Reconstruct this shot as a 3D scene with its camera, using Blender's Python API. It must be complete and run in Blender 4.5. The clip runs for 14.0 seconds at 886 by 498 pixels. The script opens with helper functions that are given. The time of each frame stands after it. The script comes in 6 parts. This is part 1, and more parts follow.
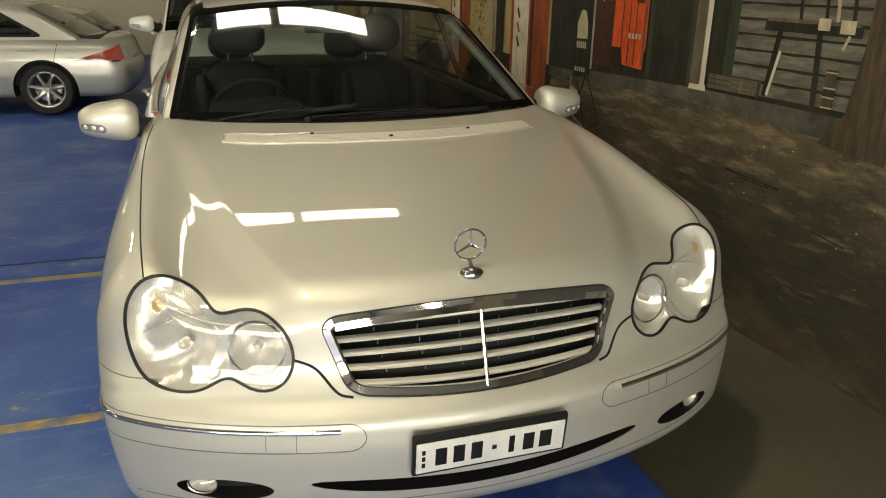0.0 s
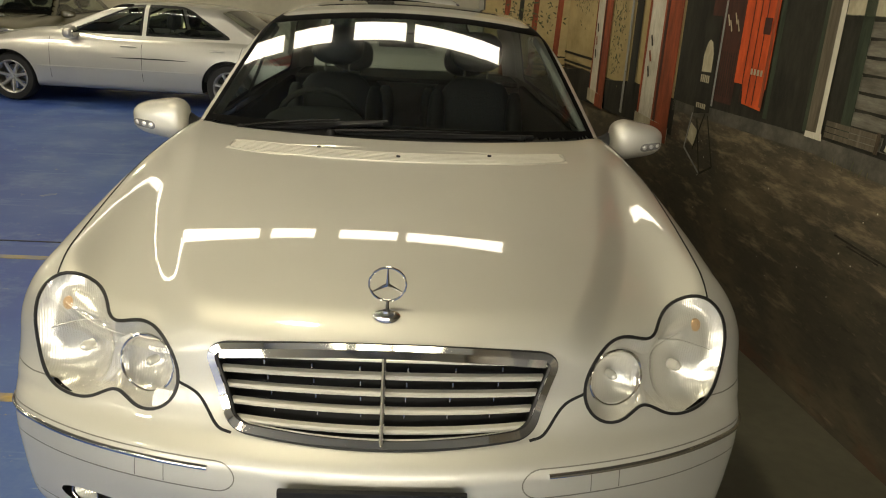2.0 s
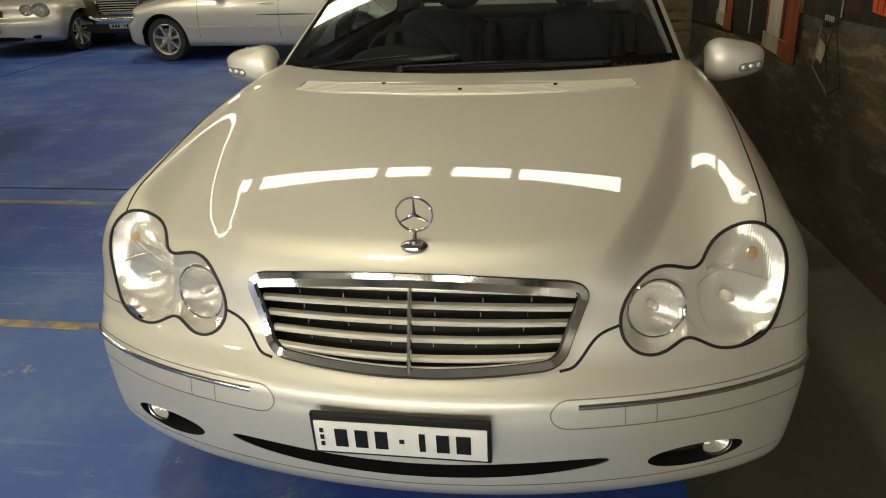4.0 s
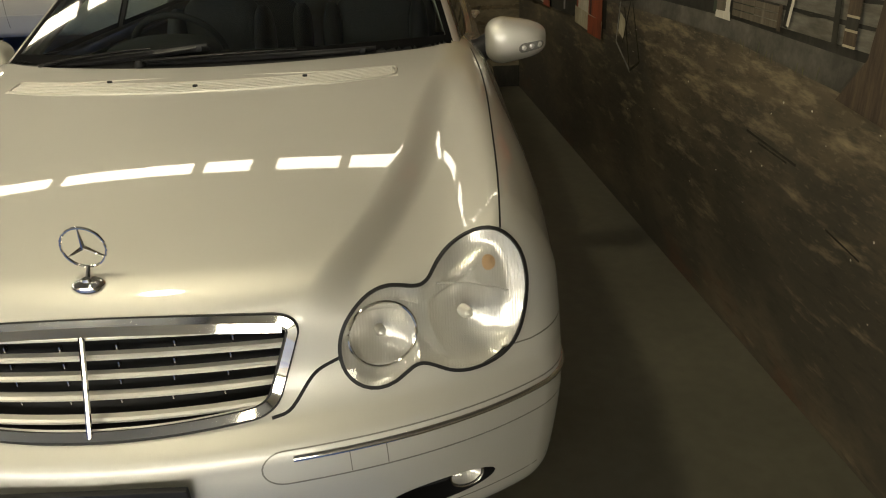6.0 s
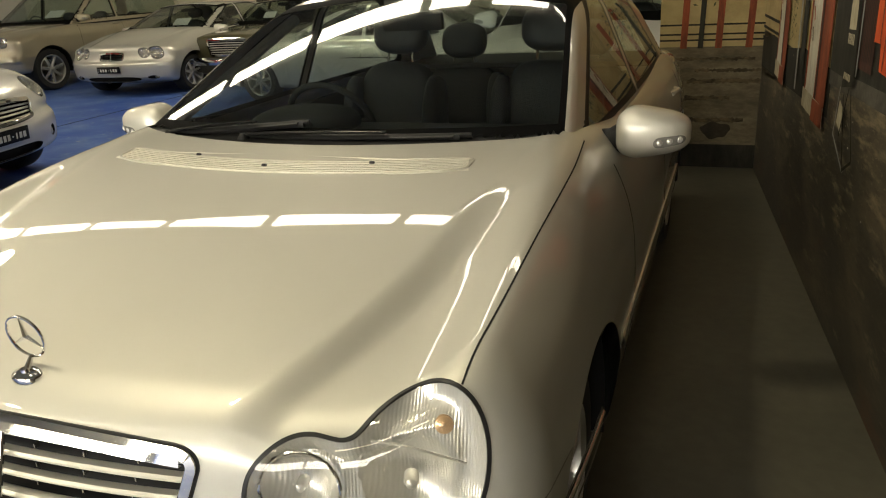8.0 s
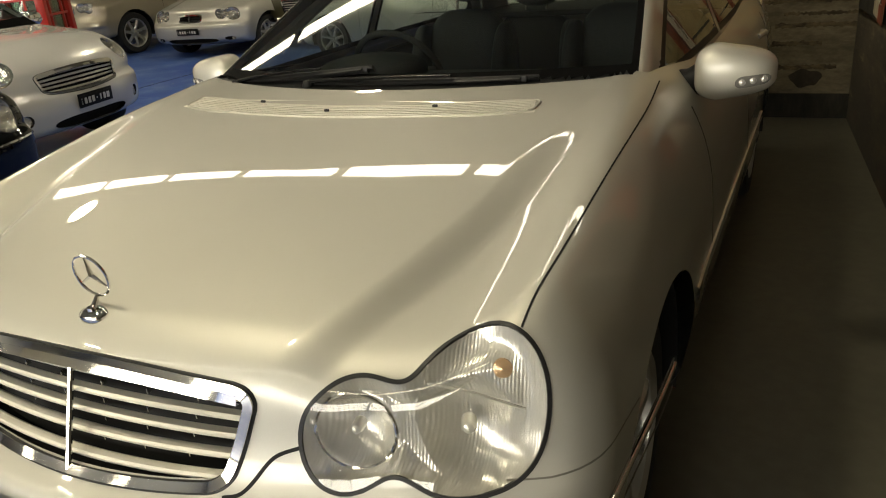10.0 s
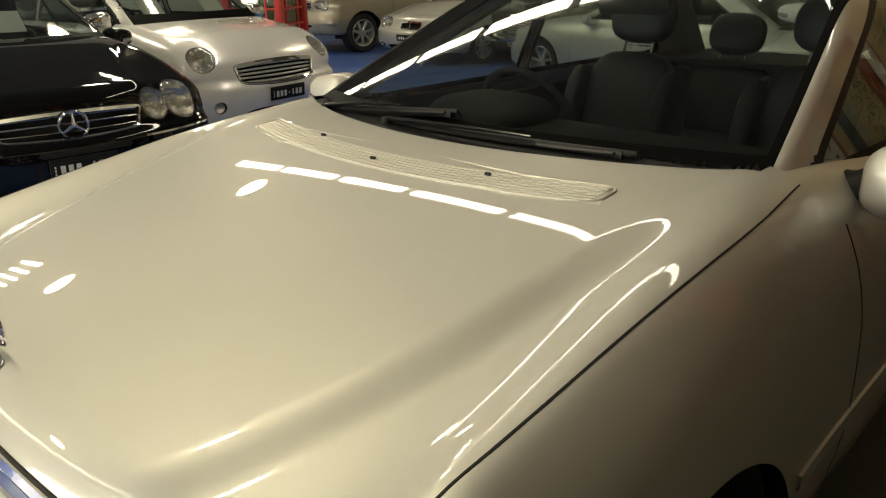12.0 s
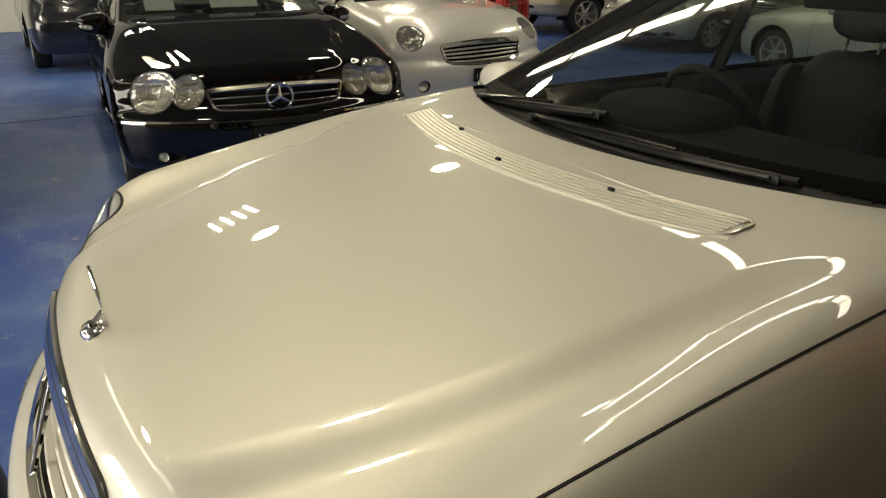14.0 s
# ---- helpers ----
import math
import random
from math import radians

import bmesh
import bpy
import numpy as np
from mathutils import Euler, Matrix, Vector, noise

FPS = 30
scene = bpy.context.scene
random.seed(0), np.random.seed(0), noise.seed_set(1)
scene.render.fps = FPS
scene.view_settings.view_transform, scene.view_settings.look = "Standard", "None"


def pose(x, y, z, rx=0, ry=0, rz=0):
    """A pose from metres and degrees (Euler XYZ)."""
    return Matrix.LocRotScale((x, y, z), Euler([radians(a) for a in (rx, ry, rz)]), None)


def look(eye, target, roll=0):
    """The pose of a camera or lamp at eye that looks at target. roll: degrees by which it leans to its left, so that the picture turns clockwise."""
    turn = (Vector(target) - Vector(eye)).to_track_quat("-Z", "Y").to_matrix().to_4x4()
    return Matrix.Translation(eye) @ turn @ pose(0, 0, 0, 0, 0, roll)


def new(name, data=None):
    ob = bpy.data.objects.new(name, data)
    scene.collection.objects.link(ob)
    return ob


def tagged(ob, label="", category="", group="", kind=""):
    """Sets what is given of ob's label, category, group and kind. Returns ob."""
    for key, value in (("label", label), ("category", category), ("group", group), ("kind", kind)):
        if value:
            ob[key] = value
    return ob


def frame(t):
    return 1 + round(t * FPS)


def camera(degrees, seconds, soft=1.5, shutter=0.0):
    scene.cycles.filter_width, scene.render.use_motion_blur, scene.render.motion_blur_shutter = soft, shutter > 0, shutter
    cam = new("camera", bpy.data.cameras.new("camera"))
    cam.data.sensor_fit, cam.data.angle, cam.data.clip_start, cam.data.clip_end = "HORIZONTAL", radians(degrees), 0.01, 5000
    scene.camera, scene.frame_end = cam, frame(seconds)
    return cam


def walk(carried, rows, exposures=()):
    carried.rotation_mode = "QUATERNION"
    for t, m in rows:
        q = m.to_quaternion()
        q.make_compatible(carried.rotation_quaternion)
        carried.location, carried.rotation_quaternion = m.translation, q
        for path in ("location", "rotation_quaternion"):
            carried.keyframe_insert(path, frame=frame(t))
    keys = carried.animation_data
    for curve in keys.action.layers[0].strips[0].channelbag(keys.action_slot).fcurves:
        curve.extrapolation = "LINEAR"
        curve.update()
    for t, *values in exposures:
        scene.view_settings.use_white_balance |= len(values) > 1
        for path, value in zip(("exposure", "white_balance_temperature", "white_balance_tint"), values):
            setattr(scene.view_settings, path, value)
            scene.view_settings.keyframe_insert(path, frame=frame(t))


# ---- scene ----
cam = camera(60.6, 14.0, soft=1.1)
PATH = [
    (0, (-0.604, -1.411, 1.525), (-0.017, 0.375, 0.84), 0.9),
    (0.5, (-0.446, -1.4, 1.53), (0.026, 0.426, 0.865), -0.9),
    (1, (-0.182, -1.471, 1.54), (0.155, 0.391, 0.893), 5.1),
    (1.5, (-0.047, -1.429, 1.523), (0.144, 0.444, 0.846), 2.3),
    (2, (0.039, -1.303, 1.511), (0.133, 0.587, 0.864), 3.2),
    (2.5, (0.125, -1.256, 1.499), (0.02, 0.625, 0.829), 1.0),
    (2.7, (0.166, -1.259, 1.504), (-0.035, 0.61, 0.823), 1.4),
    (4.8, (0.385, -1.293, 1.462), (0.08, 0.493, 0.615), -2.9),
    (5, (0.413, -1.248, 1.465), (0.162, 0.542, 0.608), -2.1),
    (5.5, (0.514, -1.1, 1.455), (0.498, 0.724, 0.633), -1.8),
    (6, (0.651, -1.022, 1.447), (0.638, 0.791, 0.604), -2.7),
    (6.5, (0.902, -0.975, 1.457), (0.641, 0.834, 0.644), -1.6),
    (7, (1.014, -0.907, 1.441), (0.685, 0.865, 0.574), -4.0),
    (7.5, (1.087, -0.729, 1.462), (0.649, 1.079, 0.727), 0.3),
    (8, (1.119, -0.633, 1.456), (0.432, 1.118, 0.776), -3.3),
    (8.2, (1.14, -0.614, 1.454), (0.304, 1.066, 0.761), -2.8),
    (10.3, (1.125, -0.583, 1.399), (0.279, 1.049, 0.612), -6.0),
    (10.5, (1.136, -0.54, 1.398), (0.328, 1.1, 0.586), -5.5),
    (11, (1.244, -0.329, 1.405), (0.283, 1.276, 0.698), -1.2),
    (11.5, (1.31, -0.202, 1.398), (0.155, 1.24, 0.634), -4.6),
    (12, (1.217, -0.068, 1.403), (-0.077, 1.29, 0.708), -0.6),
    (12.5, (1.173, -0.003, 1.402), (-0.306, 1.128, 0.671), -2.5),
    (13, (1.194, 0.052, 1.405), (-0.491, 0.8, 0.629), -1.5),
    (13.5, (1.23, 0.114, 1.401), (-0.501, 0.787, 0.657), -2.2),
    (14, (1.248, 0.15, 1.418), (-0.367, 1.071, 0.681), -0.2),
]
walk(cam, [(t, look(eye, target, roll)) for t, eye, target, roll in PATH], [(0, 0.24), (2.6, 0.20), (5, 0.04), (6.5, 0.22), (8, 0.38), (10.5, 0.10), (12, 0.20), (13.3, 0.18), (14, 0.14)])

# ---- world and light ----
world = bpy.data.worlds.new("hall_dusk")
scene.world = world
world.use_nodes = True
world.node_tree.nodes["Background"].inputs[0].default_value = (0.9, 0.85, 0.7, 1)
world.node_tree.nodes["Background"].inputs[1].default_value = 0.02


# ---- smooth solids from which car bodies are cut ----
def spline(knots):
    """A smooth curve through (v, value) pairs."""
    xs, ys = np.array(knots, float).T
    d = np.diff(ys) / np.diff(xs)
    m = np.r_[d[0], (d[1:] + d[:-1]) / 2, d[-1]]

    def at(v):
        v = np.asarray(v, float)
        i = np.clip(np.searchsorted(xs, v) - 1, 0, len(xs) - 2)
        h = xs[i + 1] - xs[i]
        t = np.clip((v - xs[i]) / h, 0, 1)
        out = ys[i] * (1 + 2 * t) * (1 - t) ** 2 + ys[i + 1] * t * t * (3 - 2 * t) + h * (m[i] * t * (1 - t) ** 2 - m[i + 1] * t * t * (1 - t))
        return out + m[0] * np.minimum(v - xs[0], 0) + m[-1] * np.maximum(v - xs[-1], 0)
    return at


def smax(a, b, r):
    d = np.clip(r - np.abs(a - b), 0, None)
    return np.maximum(a, b) + d * d / (4 * r)


def step(v):
    t = np.clip(v, 0, 1)
    return t * t * (3 - 2 * t)


class CarShape:
    """Lower body and greenhouse of a car as smooth solids. x across, y back from the nose, z up."""

    def __init__(self, **p):
        self.p = p
        self.top, self.nose, self.tail = spline(p["top"]), spline(p["nose"]), spline(p["tail"])
        self.roof, self.side = spline(p["roof"]), spline(p["side"])
        self.crease_line = spline(p["crease_line"]) if p.get("crease_line") else None

    def lower(self, x, y, z):
        p, a = self.p, np.abs(x)
        xc = p["crease"][0] + (p["crease"][1] - p["crease"][0]) * np.clip(y / p["cowl"], 0, 1.2)
        wide = 0.10
        if self.crease_line:
            xc, wide = self.crease_line(y), 0.09
        drop = p["crease"][2] * step((a - xc) / wide + 0.5) * (1 - 0.6 * np.clip(y / p["cowl"], 0, 1))
        out = np.clip((a - xc) / np.maximum(p["half"] - xc, 0.05), 0, 1.3)
        level = 1 - p.get("flatten", 0.0) * step((y - 0.45) / 0.65)
        drop = drop + p["crown"] * level * a * a / (1 + (a / p.get("flat", 9.0)) ** 2) + p["fall"] * np.clip(1 - y / p["fall_to"], 0, 1) ** 2 * out * out
        rise = 0.0
        if p.get("ridge"):
            # the fender's crest stands up outside the bonnet's valley
            r0, r1, at, wide = p["ridge"]
            rise = (r0 + r1 * np.clip(1 - y / 1.1, 0, 1) ** 2) * np.exp(-((a - at) / wide) ** 2)
        t = (z - self.top(y) + drop - rise) * 0.98
        f = (self.nose(z) + p["plan"][0] * a * a + (p["plan"][1] + p.get("plan_low", 0.0) * step((0.62 - z) / 0.06)) * a ** 6 - y) * p.get("nose_k", 0.9)
        w = p["half"] + self.side(z) - p["taper"] * np.clip(1 - y / 0.95, 0, 1.2) ** 2 - p["taper_r"] * np.clip((y - p["length"] + 1.2) / 1.2, 0, 1.2) ** 2
        w = w + p.get("flare", 0.0) * np.exp(-((y - p.get("flare_y", 0.8)) / 0.36) ** 2) * np.clip((0.92 - z) / 0.25, 0, 1)
        s = a - w
        r = y - (p["length"] - self.tail(z) - p["plan_r"] * a * a - 0.15 * a ** 6)
        g = smax(t, s, p["r_shoulder"])
        g = smax(g, f, p["r_nose"])
        g = smax(g, r * 0.95, p["r_tail"])
        return smax(g, p["sill"] - z, 0.08)

    def green(self, x, y, z):
        p, a = self.p, np.abs(x)
        t = z - self.roof(y) + p["roof_crown"] * a * a
        y0, z0, m = p["screen"]
        f = (z - z0 - (y - y0 - p["bow"] * a * a) * m) / math.sqrt(1 + m * m)
        y1, z1, n = p["rear_screen"]
        r = (z - z1 - (y1 - p["bow_r"] * a * a - y) * n) / math.sqrt(1 + n * n)
        s = (a - p["belt_half"] + (z - p["belt"]) * p["lean"] + p.get("plan_g", 0.02) * (y - p["mid"]) ** 2) * 0.93
        g = smax(t, s, p["r_roof"])
        g = smax(g, f, p["r_screen"])
        return smax(g, r, p["r_screen"])


def shoot(g, origin, way, far=4.0):
    """Where rays from inside a solid leave it."""
    lo, hi = np.zeros(len(way)), np.full(len(way), far)
    for _ in range(34):
        mid = (lo + hi) / 2
        q = origin + way * mid[:, None]
        inside = g(q[:, 0], q[:, 1], q[:, 2]) < 0
        lo, hi = np.where(inside, mid, lo), np.where(inside, hi, mid)
    return origin + way * ((lo + hi) / 2)[:, None]


def slope(g, q, e=1e-4):
    v = [(g(*(q + e * k).T) - g(*(q - e * k).T)) / (2 * e) for k in np.eye(3)]
    return np.stack(v, 1)


def settle(g, q, rounds=3):
    """Pull points onto the surface of a solid."""
    for _ in range(rounds):
        n = slope(g, q)
        q = q - n * (g(*q.T) / np.maximum((n * n).sum(1), 1e-6))[:, None]
    return q


def fan(g, y1, y2, z0, phis, n_front, n_mid, n_back, bend=1.0, dense_to=None):
    """A closed grid of points on a solid: a half-ball of rays at each end and rings between."""
    psi = np.radians(90) * (1 - np.linspace(0.0003, 1, n_front, endpoint=False) ** bend)
    rows = [(y1, -s) for s in psi] + [(y, 0.0) for y in (np.concatenate([np.linspace(y1, dense_to, n_mid // 2, endpoint=False), np.linspace(dense_to, y2, n_mid - n_mid // 2)]) if dense_to else np.linspace(y1, y2, n_mid))]
    rows += [(y2, s) for s in np.radians(90) * np.linspace(1 / n_back, 0.996, n_back)]
    o = np.array([[(0, y, z0)] * len(phis) for y, _ in rows], float)
    d = np.array([[(math.sin(f) * math.cos(s), math.sin(s), math.cos(f) * math.cos(s)) for f in phis] for _, s in rows])
    pts = shoot(g, o.reshape(-1, 3), d.reshape(-1, 3))
    m, n = len(rows), len(phis)
    i, j = np.meshgrid(np.arange(m - 1), np.arange(n - 1), indexing="ij")
    a = (i * n + j).ravel()
    return pts, np.stack([a, a + 1, a + n + 1, a + n], 1)


def snap(g, pts, quads, fields):
    """Moves grid points onto the borders (zeros of the fields), so that faces can be parted cleanly along them."""
    size = np.zeros(len(pts))
    for k in range(4):
        e = np.linalg.norm(pts[quads[:, k]] - pts[quads[:, (k + 1) % 4]], axis=1)
        np.maximum.at(size, quads[:, k], e)
        np.maximum.at(size, quads[:, (k + 1) % 4], e)
    fixed = np.full(len(pts), -1)
    for n, field in enumerate(fields):
        sd = field(*pts.T)
        near = (np.abs(sd) < 0.9 * size) & (fixed < 0)
        if not near.any():
            continue
        q = pts[near]
        for _ in range(3):
            k, nn = slope(field, q), slope(g, q)
            nn /= np.linalg.norm(nn, axis=1)[:, None] + 1e-9
            k -= nn * (k * nn).sum(1)[:, None]
            q = q - k * (field(*q.T) / np.maximum((k * k).sum(1), 0.05))[:, None]
            q = settle(g, q, 1)
        ok = np.linalg.norm(q - pts[near], axis=1) < 0.56 * size[near]
        at = np.flatnonzero(near)[ok]
        pts[at], fixed[at] = q[ok], n
    a, b, c, d = quads.T
    first = (fixed[a] >= 0) & (fixed[a] == fixed[c])
    tris = np.where(first[:, None], np.stack([a, b, c, a, c, d], 1), np.stack([a, b, d, b, c, d], 1))
    return pts, tris.reshape(-1, 3)


MAIN = dict(
    length=4.53, half=0.878, cowl=1.40, sill=0.22, flare=0.018, ridge=(0.0355, 0.083, 0.785, 0.095), crown=0.075, flat=2.5, flatten=0.5, crease=(0.41, 0.66, 0.028), fall=0.04,
    crease_line=[(0.15, 0.415), (0.35, 0.505), (0.6, 0.582), (0.85, 0.625), (1.2, 0.69), (1.5, 0.72)], fall_to=1.1,
    top=[(0.0, 0.735), (0.10, 0.794), (0.2, 0.839), (0.3, 0.8675), (0.4, 0.892), (0.55, 0.927), (0.7, 0.959), (1.0, 1.014), (1.2, 1.038), (1.4, 1.048), (2.0, 0.99), (3.4, 1.0), (3.9, 0.985), (4.45, 0.955)],
    nose=[(0.15, 0.26), (0.24, 0.115), (0.29, 0.056), (0.32, 0.034), (0.36, 0.025), (0.42, 0.02), (0.52, 0.018), (0.565, 0.03), (0.60, 0.075), (0.65, 0.105), (0.77, 0.128), (0.82, 0.145), (0.87, 0.185), (0.95, 0.30)],
    tail=[(0.2, 0.10), (0.4, 0.02), (0.6, 0.02), (0.7, 0.06), (0.95, 0.12)],
    side=[(0.2, -0.045), (0.35, -0.012), (0.50, 0.008), (0.57, 0.008), (0.66, 0.005), (0.75, -0.003), (0.85, -0.028), (0.95, -0.075), (1.05, -0.14)],
    plan=(0.27, 0.06), plan_low=0.08, plan_r=0.12, taper=0.015, taper_r=0.07, r_shoulder=0.10, r_nose=0.055, r_tail=0.12,
    roof=[(1.9, 1.382), (2.2, 1.422), (2.6, 1.440), (3.0, 1.430), (3.4, 1.385), (3.8, 1.31)], roof_crown=0.13,
    screen=(1.24, 1.016, 0.456), bow=0.26, rear_screen=(4.02, 0.98, 0.62), bow_r=0.2, belt=0.98, belt_half=0.765, lean=0.42, mid=2.6,
    r_roof=0.10, r_screen=0.02, nose_k=0.9,
)


def scaled(P, sx, sy, sz, **change):
    """The same car drawn longer, wider or higher, with some measures of its own."""
    q = dict(P)
    for k in ("length", "cowl", "fall_to", "mid", "plan_r", "bow", "bow_r"):
        q[k] = P[k] * sy
    for k in ("half", "belt_half", "taper", "taper_r"):
        q[k] = P[k] * sx
    for k in ("sill", "fall", "belt"):
        q[k] = P[k] * sz
    q["crown"], q["roof_crown"] = P["crown"] * sz / sx**2, P["roof_crown"] * sz / sx**2
    q["crease"] = (P["crease"][0] * sx, P["crease"][1] * sx, P["crease"][2] * sz)
    q["plan"] = (P["plan"][0] * sy / sx**2, P["plan"][1] * sy / sx**6)
    q["top"], q["roof"] = [(y * sy, z * sz) for y, z in P["top"]], [(y * sy, z * sz) for y, z in P["roof"]]
    q["nose"], q["tail"] = [(z * sz, y * sy) for z, y in P["nose"]], [(z * sz, y * sy) for z, y in P["tail"]]
    q["side"] = [(z * sz, x * sx) for z, x in P["side"]]
    q["screen"] = (P["screen"][0] * sy, P["screen"][1] * sz, P["screen"][2] * sz / sy)
    q["rear_screen"] = (P["rear_screen"][0] * sy, P["rear_screen"][1] * sz, P["rear_screen"][2] * sz / sy)
    q["ridge"], q["crease_line"], q["fall"] = None, None, 0.085 * sz
    q["crease"] = (q["crease"][0], q["crease"][1], 0.016 * sz)
    q["lean"], q["plan_g"] = P["lean"] * sx / sz, 0.02 * sx / sy**2
    q.update(change)
    return q

# ---- materials ----
def mat(name, colour, rough=0.5, metal=0.0, grain=0.0, scale=20.0, stain=0.0, stain_scale=1.5, bump=0.0, coat=0.0, second=None, spec=0.5, glow=None):
    """A surface: base colour with grain and stains at two scales, fine relief and, if wanted, a clear coat."""
    m = bpy.data.materials.new(name)
    m.use_nodes = True
    n, l = m.node_tree.nodes, m.node_tree.links
    b = n["Principled BSDF"]
    b.inputs["Base Color"].default_value = (*colour, 1)
    b.inputs["Roughness"].default_value, b.inputs["Metallic"].default_value = rough, metal
    b.inputs["Coat Weight"].default_value, b.inputs["Coat Roughness"].default_value = coat, 0.004
    b.inputs["Specular IOR Level"].default_value = spec
    co = n.new("ShaderNodeTexCoord").outputs["Object"]
    last = None
    if grain or stain or second:
        last = n.new("ShaderNodeRGB").outputs[0]
        last.default_value = (*colour, 1)
        for amount, size, detail in ((stain, stain_scale, 5), (grain, scale, 4)):
            if not amount:
                continue
            t = n.new("ShaderNodeTexNoise")
            t.inputs["Scale"].default_value, t.inputs["Detail"].default_value = size, detail
            l.new(co, t.inputs["Vector"])
            r = n.new("ShaderNodeMapRange")
            r.inputs["From Min"].default_value, r.inputs["From Max"].default_value = 0.36, 0.64
            l.new(t.outputs["Fac"], r.inputs["Value"])
            x = n.new("ShaderNodeMix")
            x.data_type = "RGBA"
            x.blend_type = "MIX"
            l.new(r.outputs[0], x.inputs["Factor"])
            to = second if (second and amount == stain) else tuple(min(1, c * (1 + amount)) for c in colour)
            dark = n.new("ShaderNodeMix")
            dark.data_type, dark.blend_type = "RGBA", "MULTIPLY"
            dark.inputs["Factor"].default_value = 1
            l.new(last, dark.inputs["A"])
            dark.inputs["B"].default_value = (1 - amount, 1 - amount, 1 - amount, 1)
            if second and amount == stain:
                l.new(last, x.inputs["A"])
                x.inputs["B"].default_value = (*to, 1)
            else:
                l.new(dark.outputs["Result"], x.inputs["A"])
                l.new(last, x.inputs["B"])
            last = x.outputs["Result"]
        l.new(last, b.inputs["Base Color"])
    if bump:
        t = n.new("ShaderNodeTexNoise")
        t.inputs["Scale"].default_value, t.inputs["Detail"].default_value = scale * 2, 3
        l.new(co, t.inputs["Vector"])
        k = n.new("ShaderNodeBump")
        k.inputs["Strength"].default_value, k.inputs["Distance"].default_value = bump, 0.01
        l.new(t.outputs["Fac"], k.inputs["Height"])
        l.new(k.outputs[0], b.inputs["Normal"])
    if glow:
        b.inputs["Emission Color"].default_value = (*glow[:3], 1)
        b.inputs["Emission Strength"].default_value = glow[3]
    return m


def glass(name, tint, gloss=1.0, ior=1.5):
    """A thin pane: a tinted see-through sheet with a real gloss."""
    m = bpy.data.materials.new(name)
    m.use_nodes = True
    n, l = m.node_tree.nodes, m.node_tree.links
    n.remove(n["Principled BSDF"])
    t, g, x, f = n.new("ShaderNodeBsdfTransparent"), n.new("ShaderNodeBsdfGlossy"), n.new("ShaderNodeMixShader"), n.new("ShaderNodeLayerWeight")
    pw, ad = n.new("ShaderNodeMath"), n.new("ShaderNodeMath")
    t.inputs[0].default_value = (*tint, 1)
    g.inputs["Roughness"].default_value = 0.01
    f.inputs["Blend"].default_value = 0.5
    low_gloss = 2 * ((ior - 1) / (ior + 1)) ** 2
    pw.operation, pw.inputs[1].default_value = "POWER", 5.0
    ad.operation, ad.inputs[1].default_value, ad.inputs[2].default_value = "MULTIPLY_ADD", 1 - low_gloss, low_gloss
    l.new(f.outputs["Facing"], pw.inputs[0])
    l.new(pw.outputs[0], ad.inputs[0])
    g.inputs[0].default_value = (gloss, gloss, gloss, 1)
    l.new(ad.outputs[0], x.inputs[0])
    l.new(t.outputs[0], x.inputs[1])
    l.new(g.outputs[0], x.inputs[2])
    l.new(x.outputs[0], n["Material Output"].inputs["Surface"])
    return m


def paint(name, colour, rough=0.3, metal=0.6, flake=0.06):
    """Car paint: fine flakes under a clear coat, with a faint orange-peel relief."""
    m = mat(name, colour, rough, metal, grain=flake, scale=900, stain=0.03, stain_scale=3, coat=1.0)
    return m


SILVER = paint("champagne_silver_paint", (0.615, 0.60, 0.53), 0.55, 0.72)
SILVER_GREY = paint("cool_silver_paint", (0.56, 0.55, 0.50), 0.35, 0.5)
CREAM = paint("pale_silver_paint", (0.80, 0.79, 0.75), 0.25, 0.12)
OLIVE = paint("olive_brown_paint", (0.06, 0.055, 0.028), 0.3, 0.1)
BLACK_PAINT = mat("black_paint", (0.0025, 0.0025, 0.003), 0.5, 0.0, stain=0.2, stain_scale=3, coat=1.0, spec=0.0)
WHITE_PAINT = paint("white_paint", (0.74, 0.73, 0.68), 0.3, 0.0)
GOLD = paint("pale_gold_paint", (0.50, 0.45, 0.34), 0.35, 0.6)
DARKBLUE = paint("dark_blue_paint", (0.012, 0.014, 0.02), 0.2, 0.1, 0.02)
CHROME = mat("chrome", (0.86, 0.85, 0.83), 0.06, 1.0, stain=0.06, stain_scale=9)
SATIN = mat("satin_chrome", (0.62, 0.60, 0.55), 0.22, 1.0, stain=0.08, stain_scale=9)
REFLECTOR = mat("lamp_reflector", (0.80, 0.78, 0.725), 0.2, 0.5, grain=0.04, scale=40)
INLET = mat("pale_inlet_plastic", (0.66, 0.64, 0.56), 0.4, 0.3, grain=0.05, scale=60)


